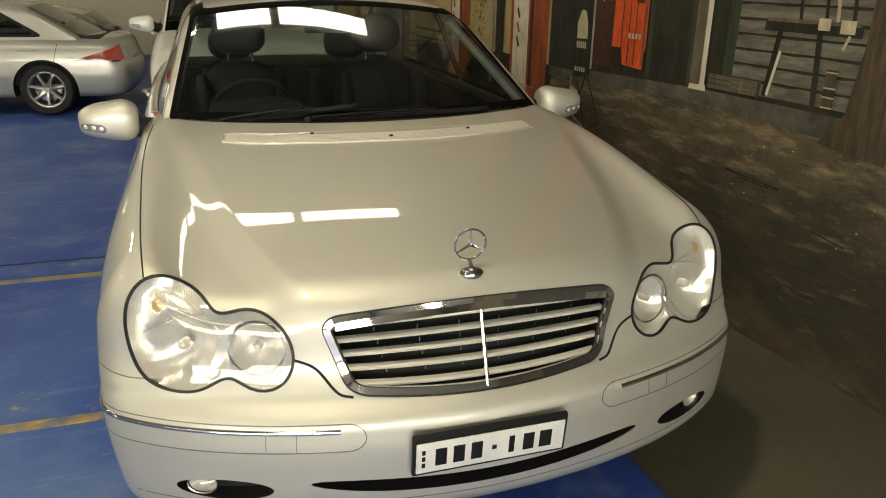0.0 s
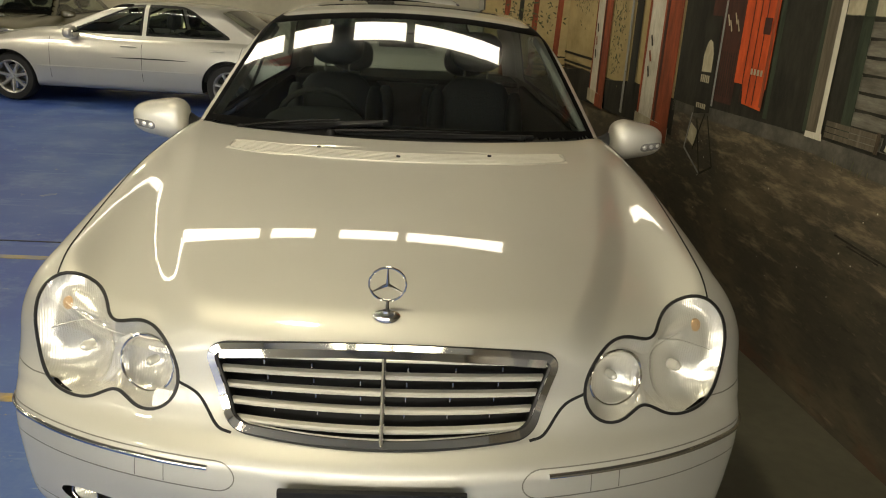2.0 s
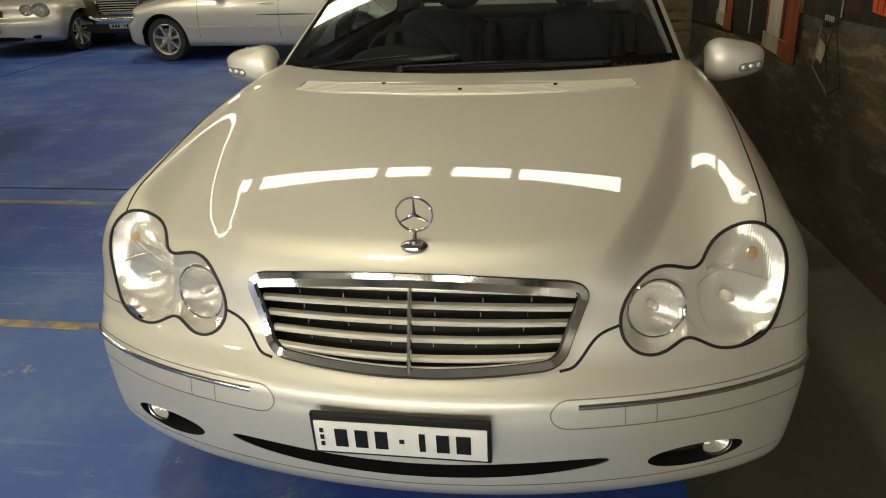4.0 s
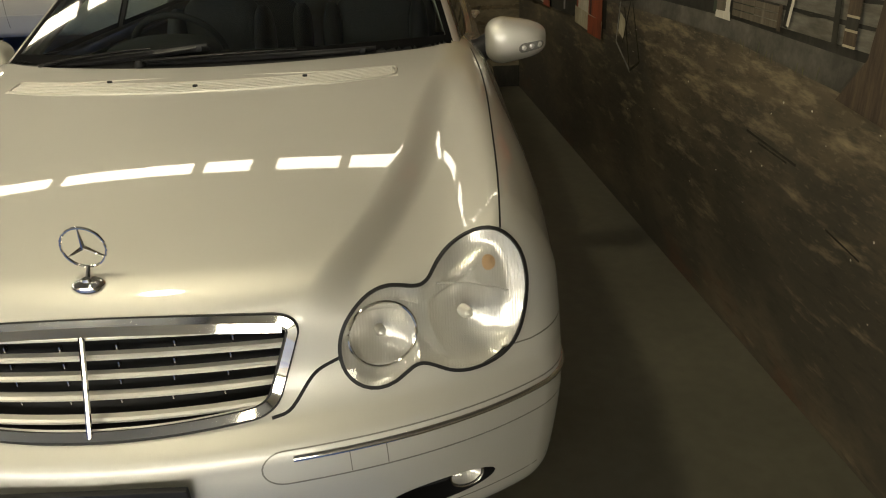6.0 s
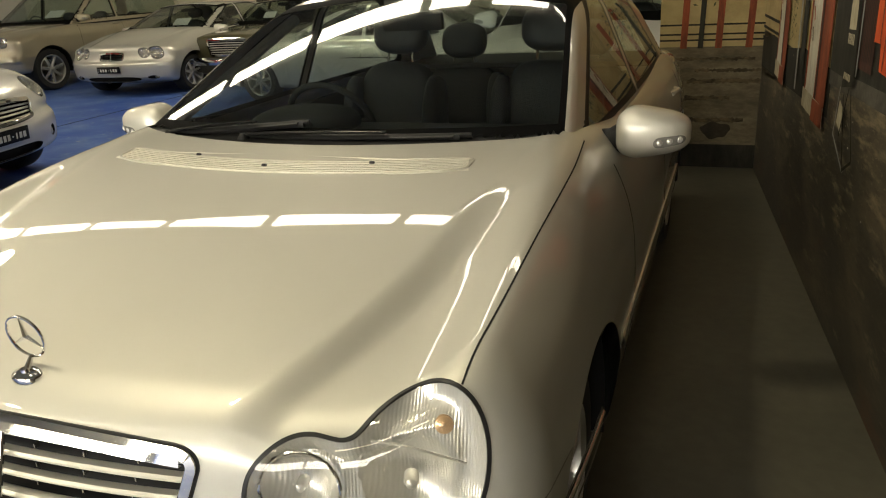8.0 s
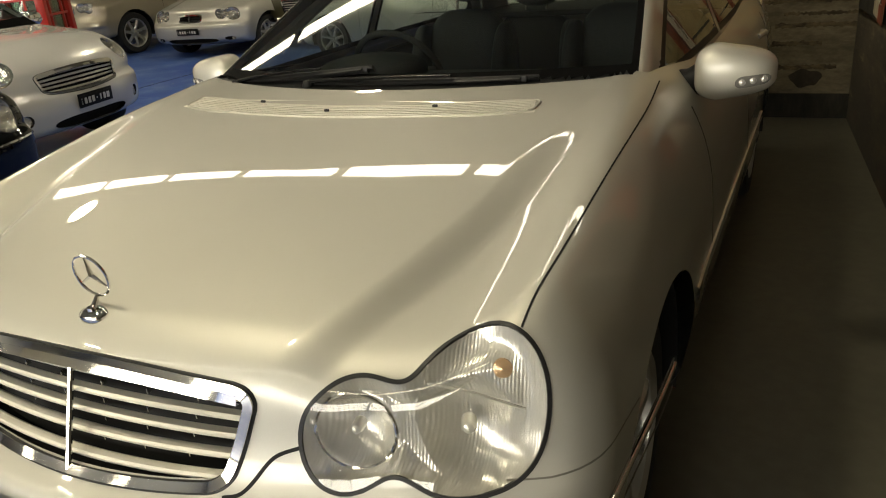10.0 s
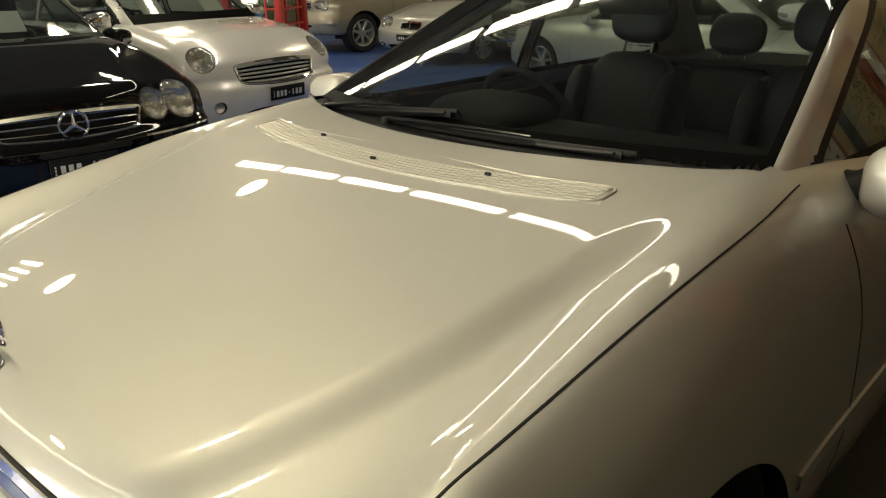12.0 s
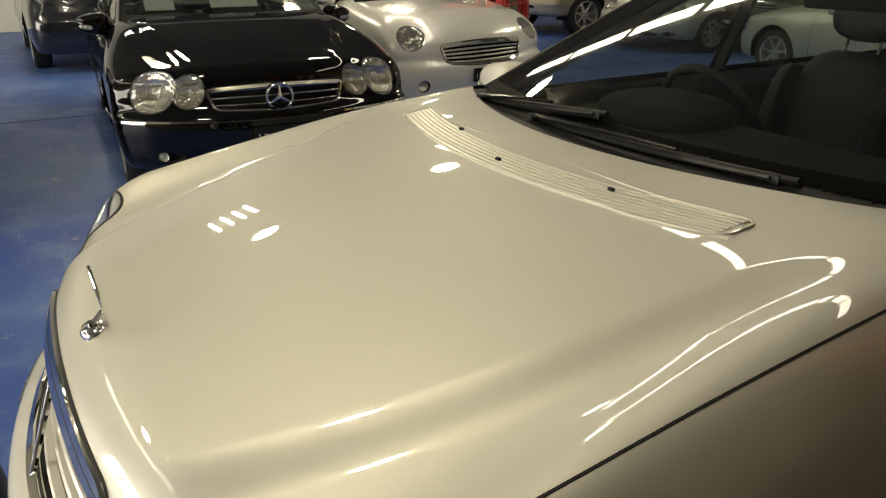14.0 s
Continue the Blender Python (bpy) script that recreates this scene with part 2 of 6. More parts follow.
def fluted(m, scale, strength):
    """Fine upright ribs, as moulded into lamp glass and reflectors, over soft dents."""
    n, l = m.node_tree.nodes, m.node_tree.links
    w, k, co = n.new("ShaderNodeTexWave"), n.new("ShaderNodeBump"), n.new("ShaderNodeTexCoord")
    t, k2 = n.new("ShaderNodeTexNoise"), n.new("ShaderNodeBump")
    w.bands_direction = "X"
    w.inputs["Scale"].default_value, w.inputs["Distortion"].default_value = scale, 0.0
    t.inputs["Scale"].default_value, t.inputs["Detail"].default_value = 16, 2
    k.inputs["Strength"].default_value, k.inputs["Distance"].default_value = strength, 0.004
    k2.inputs["Strength"].default_value, k2.inputs["Distance"].default_value = strength, 0.02
    l.new(co.outputs["Object"], w.inputs["Vector"])
    l.new(co.outputs["Object"], t.inputs["Vector"])
    l.new(w.outputs["Fac"], k.inputs["Height"])
    l.new(t.outputs["Fac"], k2.inputs["Height"])
    l.new(k2.outputs[0], k.inputs["Normal"])
    l.new(k.outputs[0], n["Principled BSDF"].inputs["Normal"])


fluted(REFLECTOR, 60, 0.16)
BLACK = mat("black_plastic", (0.009, 0.009, 0.009), 0.5, spec=0.25, grain=0.2, scale=60, bump=0.05)
WIPER = mat("black_wiper_metal", (0.012, 0.012, 0.012), 0.22, grain=0.15, scale=60)
SEAL = mat("black_rubber_seal", (0.008, 0.008, 0.008), 0.5, grain=0.2, scale=50)
DARK = mat("dark_recess", (0.004, 0.004, 0.004), 0.8, grain=0.2, scale=30)
TYRE = mat("tyre_rubber", (0.016, 0.016, 0.016), 0.75, grain=0.25, scale=40, bump=0.2)
ALLOY = mat("alloy_wheel", (0.60, 0.59, 0.56), 0.28, 0.85, stain=0.1, stain_scale=8)
LEATHER = mat("charcoal_upholstery", (0.013, 0.016, 0.021), 0.55, grain=0.25, scale=35, bump=0.25, stain=0.2, stain_scale=4)
DASH = mat("dark_dashboard", (0.010, 0.011, 0.010), 0.75, grain=0.2, scale=80, bump=0.2)
HEADLINER = mat("grey_headliner", (0.30, 0.29, 0.26), 0.85, grain=0.1, scale=60)
TAIL_RED = mat("red_lamp_plastic", (0.55, 0.03, 0.015), 0.15, grain=0.15, scale=40, coat=1.0)
AMBER = mat("amber_lamp_plastic", (0.78, 0.52, 0.30), 0.25, 0.4, grain=0.1, scale=50, coat=0.5)
CLEAR = glass("clear_lens", (0.93, 0.93, 0.91))
PANE = glass("tinted_glass", (0.66, 0.72, 0.66))
PANE_FRONT = glass("windscreen_glass", (0.60, 0.66, 0.64))
FRIT = mat("black_glass_border", (0.003, 0.003, 0.003), 0.5, stain=0.1, spec=0.02)
PLATE_WHITE = mat("plate_white", (0.72, 0.71, 0.66), 0.35, stain=0.06, stain_scale=20)
BULB = mat("lamp_bulb", (0.8, 0.78, 0.7), 0.1, 0.3, grain=0.05)
SLAT_METAL = mat("satin_slat", (0.80, 0.77, 0.68), 0.3, 0.5, stain=0.08, stain_scale=9)

# flat grey for narrow gaps and for the shade in embossed bumper lines
GAP_CREASE_SHADE = mat("gap_and_crease_shade", (0.20, 0.19, 0.155), 0.5, 0.2, grain=0.15, scale=40)
LENS_PALE = mat("pale_ribbed_lens", (0.36, 0.35, 0.32), 0.12, 0.5, grain=0.1, scale=60, coat=0.6)
BOWL = mat("clear_lamp_bowl", (0.80, 0.78, 0.73), 0.07, 0.85, grain=0.04, scale=40)
fluted(BOWL, 40, 0.35)

# ---- making parts ----
def part(name, bm, material, parent=None, label="", smooth=True):
    """Links a bmesh as one mesh object under a thing or a part."""
    me = bpy.data.meshes.new(name)
    bm.to_mesh(me)
    bm.free()
    me.materials.append(material)
    if smooth:
        me.polygons.foreach_set("use_smooth", [True] * len(me.polygons))
        me.set_sharp_from_angle(angle=radians(38))
    ob = new(name, me)
    if parent:
        ob.parent = parent
    if label:
        tagged(ob, label)
    return ob


def sheet(name, pts, tris, material, parent=None, label="", normals=None):
    """Links arrays of points and triangles as one smooth mesh object."""
    used, back = np.unique(tris, return_inverse=True)
    me = bpy.data.meshes.new(name)
    me.from_pydata(pts[used].tolist(), [], back.reshape(tris.shape).tolist())
    me.materials.append(material)
    me.polygons.foreach_set("use_smooth", [True] * len(me.polygons))
    if normals is not None:
        me.normals_split_custom_set_from_vertices(normals[used].tolist())
    ob = new(name, me)
    if parent:
        ob.parent = parent
    if label:
        tagged(ob, label)
    return ob


def thing(name, label, category, m, group="", kind=""):
    e = new(name)
    e.empty_display_size = 0.2
    e.matrix_basis = m
    return tagged(e, label, category, group, kind)


def box(sx, sy, sz, at=(0, 0, 0), turn=(0, 0, 0), bevel=0.0, bm=None):
    """A bevelled block of that size round a middle, added to bm."""
    bm = bm or bmesh.new()
    made = bmesh.ops.create_cube(bm, size=1)["verts"]
    bmesh.ops.scale(bm, vec=(sx, sy, sz), verts=made)
    if bevel:
        edges = list({e for v in made for e in v.link_edges})
        made = list({v for f in bmesh.ops.bevel(bm, geom=edges, offset=bevel, segments=2, affect="EDGES", profile=0.6)["faces"] for v in f.verts} | {v for v in made if v.is_valid})
    bmesh.ops.transform(bm, matrix=pose(*at, *turn), verts=made)
    return bm


def lathe(profile, segments=32, bm=None, m=None):
    """Turns (radius, height) pairs round z."""
    bm = bm or bmesh.new()
    rings = []
    for r, h in profile:
        rings.append([bm.verts.new((r * math.cos(2 * math.pi * k / segments), r * math.sin(2 * math.pi * k / segments), h)) for k in range(segments)])
    for a, b in zip(rings, rings[1:]):
        for k in range(segments):
            bm.faces.new((a[k], a[(k + 1) % segments], b[(k + 1) % segments], b[k]))
    if m is not None:
        bmesh.ops.transform(bm, matrix=m, verts=[v for ring in rings for v in ring])
    return bm


def tube(points, radius, sides=8, bm=None, closed=False, flat=1.0):
    """A round bar along points; radius may be a number or one for each point."""
    bm = bm or bmesh.new()
    pts = [Vector(p) for p in points]
    n, rings, up = len(pts), [], Vector((0.13, 0.21, 1)).normalized()
    for i, p in enumerate(pts):
        a, b = (pts[(i - 1) % n], pts[(i + 1) % n]) if closed else (pts[max(i - 1, 0)], pts[min(i + 1, n - 1)])
        d = (b - a).normalized()
        s = d.cross(up).normalized()
        u = s.cross(d).normalized()
        r = float(radius[i] if hasattr(radius, "__len__") else radius)
        rings.append([bm.verts.new(p + r * (math.cos(2 * math.pi * k / sides) * s + flat * math.sin(2 * math.pi * k / sides) * u)) for k in range(sides)])
    pairs = list(zip(rings, rings[1:])) + ([(rings[-1], rings[0])] if closed else [])
    for a, b in pairs:
        for k in range(sides):
            bm.faces.new((a[k], a[(k + 1) % sides], b[(k + 1) % sides], b[k]))
    if not closed:
        bm.faces.new(rings[0][::-1])
        bm.faces.new(rings[-1])
    bmesh.ops.recalc_face_normals(bm, faces=bm.faces[:])
    return bm


def ribbon(g, pts, width, lift=0.0012, closed=False):
    """A narrow band laid along points on a solid: a panel gap or a strip."""
    q = settle(g, np.array(pts, float))
    n = slope(g, q)
    n /= np.linalg.norm(n, axis=1)[:, None]
    d = np.roll(q, -1, 0) - np.roll(q, 1, 0)
    if not closed:
        d[0], d[-1] = q[1] - q[0], q[-1] - q[-2]
    s = np.cross(n, d)
    s /= np.linalg.norm(s, axis=1)[:, None]
    bm = bmesh.new()
    rows = []
    for k, h in ((-0.5, -0.002), (-0.45, lift), (0.45, lift), (0.5, -0.002)):
        rows.append([bm.verts.new(v) for v in q + s * width * k + n * h])
    m = len(q)
    for a, b in zip(rows, rows[1:]):
        for i in range(m if closed else m - 1):
            j = (i + 1) % m
            bm.faces.new((a[i], a[j], b[j], b[i]))
    bmesh.ops.recalc_face_normals(bm, faces=bm.faces[:])
    return bm


def blobs(circles, k, inner=(), k_inner=0.06, k_join=0.05):
    """The joined outline of (x, w, r) circles, and of a second lobe, as a signed distance in x and w."""
    def lobe(group, soft, x, w):
        out = None
        for cx, cw, r in group:
            d = np.hypot(x - cx, w - cw) - r
            out = d if out is None else -smax(-out, -d, soft)
        return out

    def at(x, w):
        out = lobe(circles, k, x, w)
        return -smax(-out, -lobe(inner, k_inner, x, w), k_join) if inner else out
    return at


W2 = math.sqrt(2)


def outline(field, centre, n=96):
    """Points round a blob, seen from a middle that sees all of it."""
    a = np.linspace(0, 2 * np.pi, n, endpoint=False)
    lo, hi = np.zeros(n), np.full(n, 0.5)
    for _ in range(30):
        mid = (lo + hi) / 2
        inside = field(centre[0] + mid * np.cos(a), centre[1] + mid * np.sin(a)) < 0
        lo, hi = np.where(inside, mid, lo), np.where(inside, hi, mid)
    return np.stack([centre[0] + lo * np.cos(a), centre[1] + lo * np.sin(a)], 1)


def press(g, x, w):
    """Points of a solid's nose at x and w = (y + z) / sqrt(2), looked at from the front and above."""
    x, w = np.asarray(x, float), np.asarray(w, float)
    lo, hi = np.full(len(x), -0.5), np.maximum(W2 * w - 0.5, 0.15)
    for _ in range(34):
        mid = (lo + hi) / 2
        inside = g(x, mid, W2 * w - mid) < 0
        lo, hi = np.where(inside, lo, mid), np.where(inside, mid, hi)
    return np.stack([x, hi, W2 * w - hi], 1)


def front_at(g, x, z):
    """The front of a solid at x and z."""
    x, z = np.asarray(x, float), np.asarray(z, float)
    lo, hi = np.full(len(x), -0.5), np.full(len(x), 0.9)
    for _ in range(34):
        mid = (lo + hi) / 2
        inside = g(x, mid, z) < 0
        lo, hi = np.where(inside, lo, mid), np.where(inside, mid, hi)
    return np.stack([x, hi, z], 1)


def round_at(g, psi, z, pivot=0.9):
    """The body at height z, met by level rays that fan out forwards from a middle (psi: degrees, to the right plus)."""
    a = np.radians(np.asarray(psi, float))
    z = np.broadcast_to(np.asarray(z, float), a.shape)
    o = np.stack([a * 0, a * 0 + pivot, z], 1)
    return shoot(g, o, np.stack([np.sin(a), -np.cos(a), a * 0], 1), 3.0)


def top_at(g, x, y):
    x, y = np.asarray(x, float), np.asarray(y, float)
    lo, hi = np.full(len(x), 0.5), np.full(len(x), 2.2)
    for _ in range(34):
        mid = (lo + hi) / 2
        inside = g(x, y, mid) < 0
        lo, hi = np.where(inside, mid, lo), np.where(inside, hi, mid)
    return np.stack([x, y, lo], 1)


def units(g, q):
    n = slope(g, q)
    return n / (np.linalg.norm(n, axis=1)[:, None] + 1e-9)


def headlamp(car, g, circles, centre, side, field, depth=0.055, rim=0.0075, amber=True, n=96, bowl_mat=None, seal_mat=None):
    """A lamp behind a clear lens set into the nose: lens, seal, reflector with round bowls, bulbs."""
    edge = outline(field, centre, n)
    edge3 = press(g, edge[:, 0] * side, edge[:, 1])
    seal = part("seal", ribbon(g, edge3, rim, 0.0022, closed=True), seal_mat or SEAL, car, "trim round the lamp")
    rho = np.linspace(0.0, 1.0, 17)[1:]
    grid = np.concatenate([[centre]] + [centre + r * (edge - centre) for r in rho])
    pts = press(g, grid[:, 0] * side, grid[:, 1])
    nn = units(g, pts)
    tris = [(0, 1 + i, 1 + (i + 1) % n) for i in range(n)]
    for r in range(len(rho) - 1):
        for i in range(n):
            a, b, c, d = 1 + r * n + i, 1 + r * n + (i + 1) % n, 1 + (r + 1) * n + (i + 1) % n, 1 + (r + 1) * n + i
            tris += [(a, d, c), (a, c, b)]
    tris = np.array(tris)
    if side < 0:
        tris = tris[:, ::-1]
    inside = np.clip(-field(grid[:, 0], grid[:, 1]), 0, None)
    lens = sheet("lens", pts + nn * (0.0005 + 0.003 * np.clip(inside / 0.03, 0, 1)[:, None]), tris, CLEAR, car, "clear lamp lens", None)
    dig = np.clip(inside / 0.02, 0, 1) * 0.030
    for cx, cw, r in circles[: 2]:
        d = np.hypot(grid[:, 0] - cx, grid[:, 1] - cw) / (r * 0.86)
        dig = np.maximum(dig, np.where(d < 1, 0.022 + depth * (1 - np.clip(d, 0, 1) ** 2), 0))
    bowl = sheet("reflector", pts - nn * dig[:, None], tris, bowl_mat or REFLECTOR, lens, "bright fluted lamp reflector")
    for n_lamp, (cx, cw, r) in enumerate(circles[:2]):
        at = press(g, [cx * side], [cw])
        nrm = units(g, at)[0]
        q = at[0] - nrm * (depth * 0.55)
        part("bulb_cap", lathe([(0.001, 0.012), (r * 0.09, 0.009), (r * 0.13, 0.0), (r * 0.13, -0.02)], 20, m=Matrix.Translation(q) @ Vector(nrm).to_track_quat("Z", "Y").to_matrix().to_4x4()), BULB, lens)
        if n_lamp == 0 and len(circles) > 2:
            continue
        ring = [Vector(at[0] - nrm * 0.018) + (Vector(nrm).to_track_quat("Z", "Y") @ Vector((math.cos(a) * r * 0.84, math.sin(a) * r * 0.84, 0))) for a in np.linspace(0, 2 * math.pi, 40, endpoint=False)]
        part("bowl_ring", tube(ring, 0.0035, 6, closed=True), CHROME, lens)
    if amber and len(circles) > 2:
        cx, cw, r = circles[2]
        at = press(g, [(cx + r * 0.28) * side], [cw - r * 0.05])
        nrm = units(g, at)[0]
        m = Matrix.Translation(at[0] - nrm * 0.033) @ Vector(nrm).to_track_quat("Z", "Y").to_matrix().to_4x4()
        t = np.linspace(-1, 1, 13)
        bx, by = cx - 0.02 + r * 0.98 * t, cw - r * 0.60 - 0.004 * t
        q = press(g, bx * side, by)
        part("divider", tube(q - units(g, q) * 0.016, 0.0024, 6), REFLECTOR, lens, "bright bar between the lamp bowls")
        part("turn_signal", lathe([(0.001, 0.006), (r * 0.20, 0.003), (r * 0.30, -0.010)], 24, m=m), AMBER, lens, "amber turn signal behind the lens")
    return lens


def wheel(car, at, r, width, spokes, side, alloy=None, rim_r=None):
    """A road wheel on its axle: tyre, rim with spokes, hub cap, brake disc."""
    alloy = alloy or ALLOY
    rr = rim_r or r * 0.68
    m = pose(*at, 0, 90 * side, 0)
    h = width / 2
    tyre = part("wheel", lathe([(rr * 0.97, -h * 0.9), (rr * 1.04, -h), (r * 0.93, -h), (r * 0.985, -h * 0.8), (r, -h * 0.5), (r, h * 0.5), (r * 0.985, h * 0.8), (r * 0.93, h), (rr * 1.04, h), (rr * 0.97, h * 0.9)], 48, m=m), TYRE, car, "black rubber tyre on an alloy rim")
    bm = lathe([(rr * 1.03, h * 0.98), (rr * 1.0, h * 1.02), (rr * 0.93, h * 0.92), (rr * 0.90, h * 0.5), (rr * 0.88, -h * 0.6)], 48, m=m)
    for k in range(spokes):
        a = 2 * math.pi * k / spokes
        s = bmesh.new()
        v = []
        for t, wd, z in ((0.14, 0.13, 0.78), (0.45, 0.085, 0.86), (0.75, 0.075, 0.90), (0.96, 0.12, 0.86)):
            v.append([s.verts.new((t * rr, e * wd * rr * 2.2, (z - (0.22 if abs(e) > 0.4 else 0)) * h)) for e in (-0.55, -0.3, 0.3, 0.55)])
        for a0, b0 in zip(v, v[1:]):
            for i in range(3):
                s.faces.new((a0[i], b0[i], b0[i + 1], a0[i + 1]))
        s.transform(m @ Matrix.Rotation(a, 4, "Z"))
        tmp = bpy.data.meshes.new("tmp")
        s.to_mesh(tmp)
        s.free()
        bm.from_mesh(tmp)
        bpy.data.meshes.remove(tmp)
    part("rim", bm, alloy, tyre, "silver alloy rim with open spokes")
    part("hub_cap", lathe([(0.001, h * 0.94), (rr * 0.12, h * 0.93), (rr * 0.17, h * 0.84), (rr * 0.19, h * 0.6)], 24, m=m), alloy, tyre)
    part("brake_disc", lathe([(rr * 0.15, h * 0.1), (rr * 0.72, h * 0.1), (rr * 0.72, -h * 0.1)], 32, m=m), SATIN, tyre)
    return tyre


def bars_plate(car, at, w, h, tilt, dark=False, name="number_plate"):
    """A number plate in a black frame, its writing as plain bars."""
    m = pose(*at, tilt, 0, 0)
    bm = box(w + 0.016, 0.014, h + 0.026, (0, 0, 0.004), bevel=0.004)
    bm.transform(m)
    frame_ob = part(name, bm, BLACK, car, "framed number plate with plain bars")
    bm = box(w, 0.006, h, (0, -0.0075, 0), bevel=0.002)
    bm.transform(m)
    part("plate_face", bm, BLACK if dark else PLATE_WHITE, frame_ob)
    widths = (0.62, 0.62, 0.62, 0.25, 0.3, 0.62, 0.7)
    x = -w * 0.40
    for k, s in enumerate(widths):
        bw = w * 0.118 * s
        hh = h * (0.12 if k == 3 else 0.56)
        bm = box(bw, 0.003, hh, (x + w * 0.059, -0.0115, 0))
        bm.transform(m)
        part("bar", bm, PLATE_WHITE if dark else BLACK, frame_ob)
        x += w * 0.118
    for k in range(3):
        bm = box(w * 0.022, 0.003, h * 0.13, (-w * 0.455, -0.0115, h * (0.22 - 0.22 * k)))
        bm.transform(m)
        part("bar", bm, PLATE_WHITE if dark else BLACK, frame_ob)
    return frame_ob


def mirror(car, at, side, body, glassy=True, s=1.0):
    """A door mirror: rounded shell with a lamp strip, mirror glass and foot."""
    n1, n2 = 26, 18
    g = lambda x, y, z: smax(smax(np.abs(x) / 0.104 - 1, np.abs(z) / 0.068 - 1, 0.7), np.where(y < 0, -y / 0.078 + 0.22 * np.clip(x * side / 0.12, -1, 1) * np.clip(-y / 0.03, 0, 1), y / 0.05) - 1, 0.75)
    th, ph = np.meshgrid(np.linspace(0, 2 * np.pi, n1 * 2, endpoint=False), np.linspace(0.02, np.pi - 0.02, n2))
    d = np.stack([np.sin(ph) * np.cos(th), np.cos(ph), np.sin(ph) * np.sin(th)], -1).reshape(-1, 3)
    q = shoot(g, np.zeros((len(d), 3)), d, 0.6)
    # the shell tapers towards its outer end
    q[:, 2] *= 1 - 0.28 * np.clip(q[:, 0] * side / 0.118, -0.4, 1)
    m = n1 * 2
    tris = []
    for i in range(n2 - 1):
        for j in range(m):
            a, b, c, e = i * m + j, i * m + (j + 1) % m, (i + 1) * m + (j + 1) % m, (i + 1) * m + j
            tris += [(a, b, c), (a, c, e)]
    shell = sheet("door_mirror", q * s + np.array(at), np.array(tris), body, car, "rounded door mirror in body colour")
    # a lens strip that follows the shell low on its outer half
    def skin(x, z, lift):
        lo, hi = np.zeros_like(x), np.full_like(x, 0.15)
        for _ in range(26):
            mid = (lo + hi) / 2
            inside = g(x * side, -mid, z) < 0
            lo, hi = np.where(inside, mid, lo), np.where(inside, hi, mid)
        k = 1 - 0.28 * np.clip(x / 0.118, -0.4, 1)
        return np.stack([x * side * s + at[0], -(hi + lift) * s + at[1], z * k * s + at[2]], 1)
    u, v = np.meshgrid(np.linspace(0, 1, 13), np.linspace(-1, 1, 5))
    lx, lz = 0.006 + 0.086 * u.ravel(), -0.022 + v.ravel() * 0.017 * np.sqrt(np.clip(1 - (2 * u.ravel() - 1) ** 6, 0.1, 1)) + 0.008 * u.ravel()
    q = skin(lx, lz, 0.0025)
    bm = bmesh.new()
    vs = [bm.verts.new(p) for p in q]
    for i in range(4):
        for j in range(12):
            bm.faces.new((vs[i * 13 + j], vs[i * 13 + j + 1], vs[i * 13 + j + 14], vs[i * 13 + j + 13]))
    bmesh.ops.recalc_face_normals(bm, faces=bm.faces[:])
    lamp = part("repeater_lamp", bm, LENS_PALE, shell, "clear turn-signal lens")
    for k in range(3):
        p = skin(np.array([0.024 + 0.026 * k]), np.array([-0.020 + 0.003 * k]), 0.003)[0]
        bm = lathe([(0.001, 0.003), (0.009, 0.0), (0.009, -0.006)], 14, m=pose(*p, 90, 0, side * 17))
        part("reflector", bm, REFLECTOR, lamp)
    bm = box(0.14 * s, 0.006, 0.078 * s, (at[0], at[1] + 0.058 * s, at[2]), bevel=0.003)
    part("mirror_glass", bm, CHROME, shell)
    bm = tube([(at[0] - side * 0.085 * s, at[1] + 0.01, at[2] - 0.02 * s), (at[0] - side * 0.12 * s, at[1] + 0.01, at[2] - 0.035 * s), (at[0] - side * 0.16 * s, at[1] + 0.02, at[2] - 0.045 * s)], [0.045 * s, 0.040 * s, 0.045 * s], 12)
    part("mirror_foot", bm, BLACK, shell)
    return shell


def pillow(sx, sy, sz, at=(0, 0, 0), power=3.2, n=20, bm=None, m=None, taper=0.0):
    """A rounded block, like a padded cushion; taper draws its top in."""
    bm = bm or bmesh.new()
    e = 2 / power
    c = lambda v: math.copysign(abs(math.cos(v)) ** e, math.cos(v))
    d = lambda v: math.copysign(abs(math.sin(v)) ** e, math.sin(v))
    rows = []
    for i in range(1, n):
        v = -math.pi / 2 + math.pi * i / n
        z = d(v)
        k = 1 - taper * (z + 1) / 2
        rows.append([bm.verts.new((at[0] + sx / 2 * c(v) * c(u) * k, at[1] + sy / 2 * c(v) * d(u), at[2] + sz / 2 * z)) for u in np.linspace(0, 2 * math.pi, 2 * n, endpoint=False)])
    for a, b in zip(rows, rows[1:]):
        for k in range(2 * n):
            bm.faces.new((a[k], a[(k + 1) % (2 * n)], b[(k + 1) % (2 * n)], b[k]))
    bm.faces.new(rows[0][::-1])
    bm.faces.new(rows[-1])
    if m is not None:
        bmesh.ops.transform(bm, matrix=m, verts=[v for r in rows for v in r])
    return bm


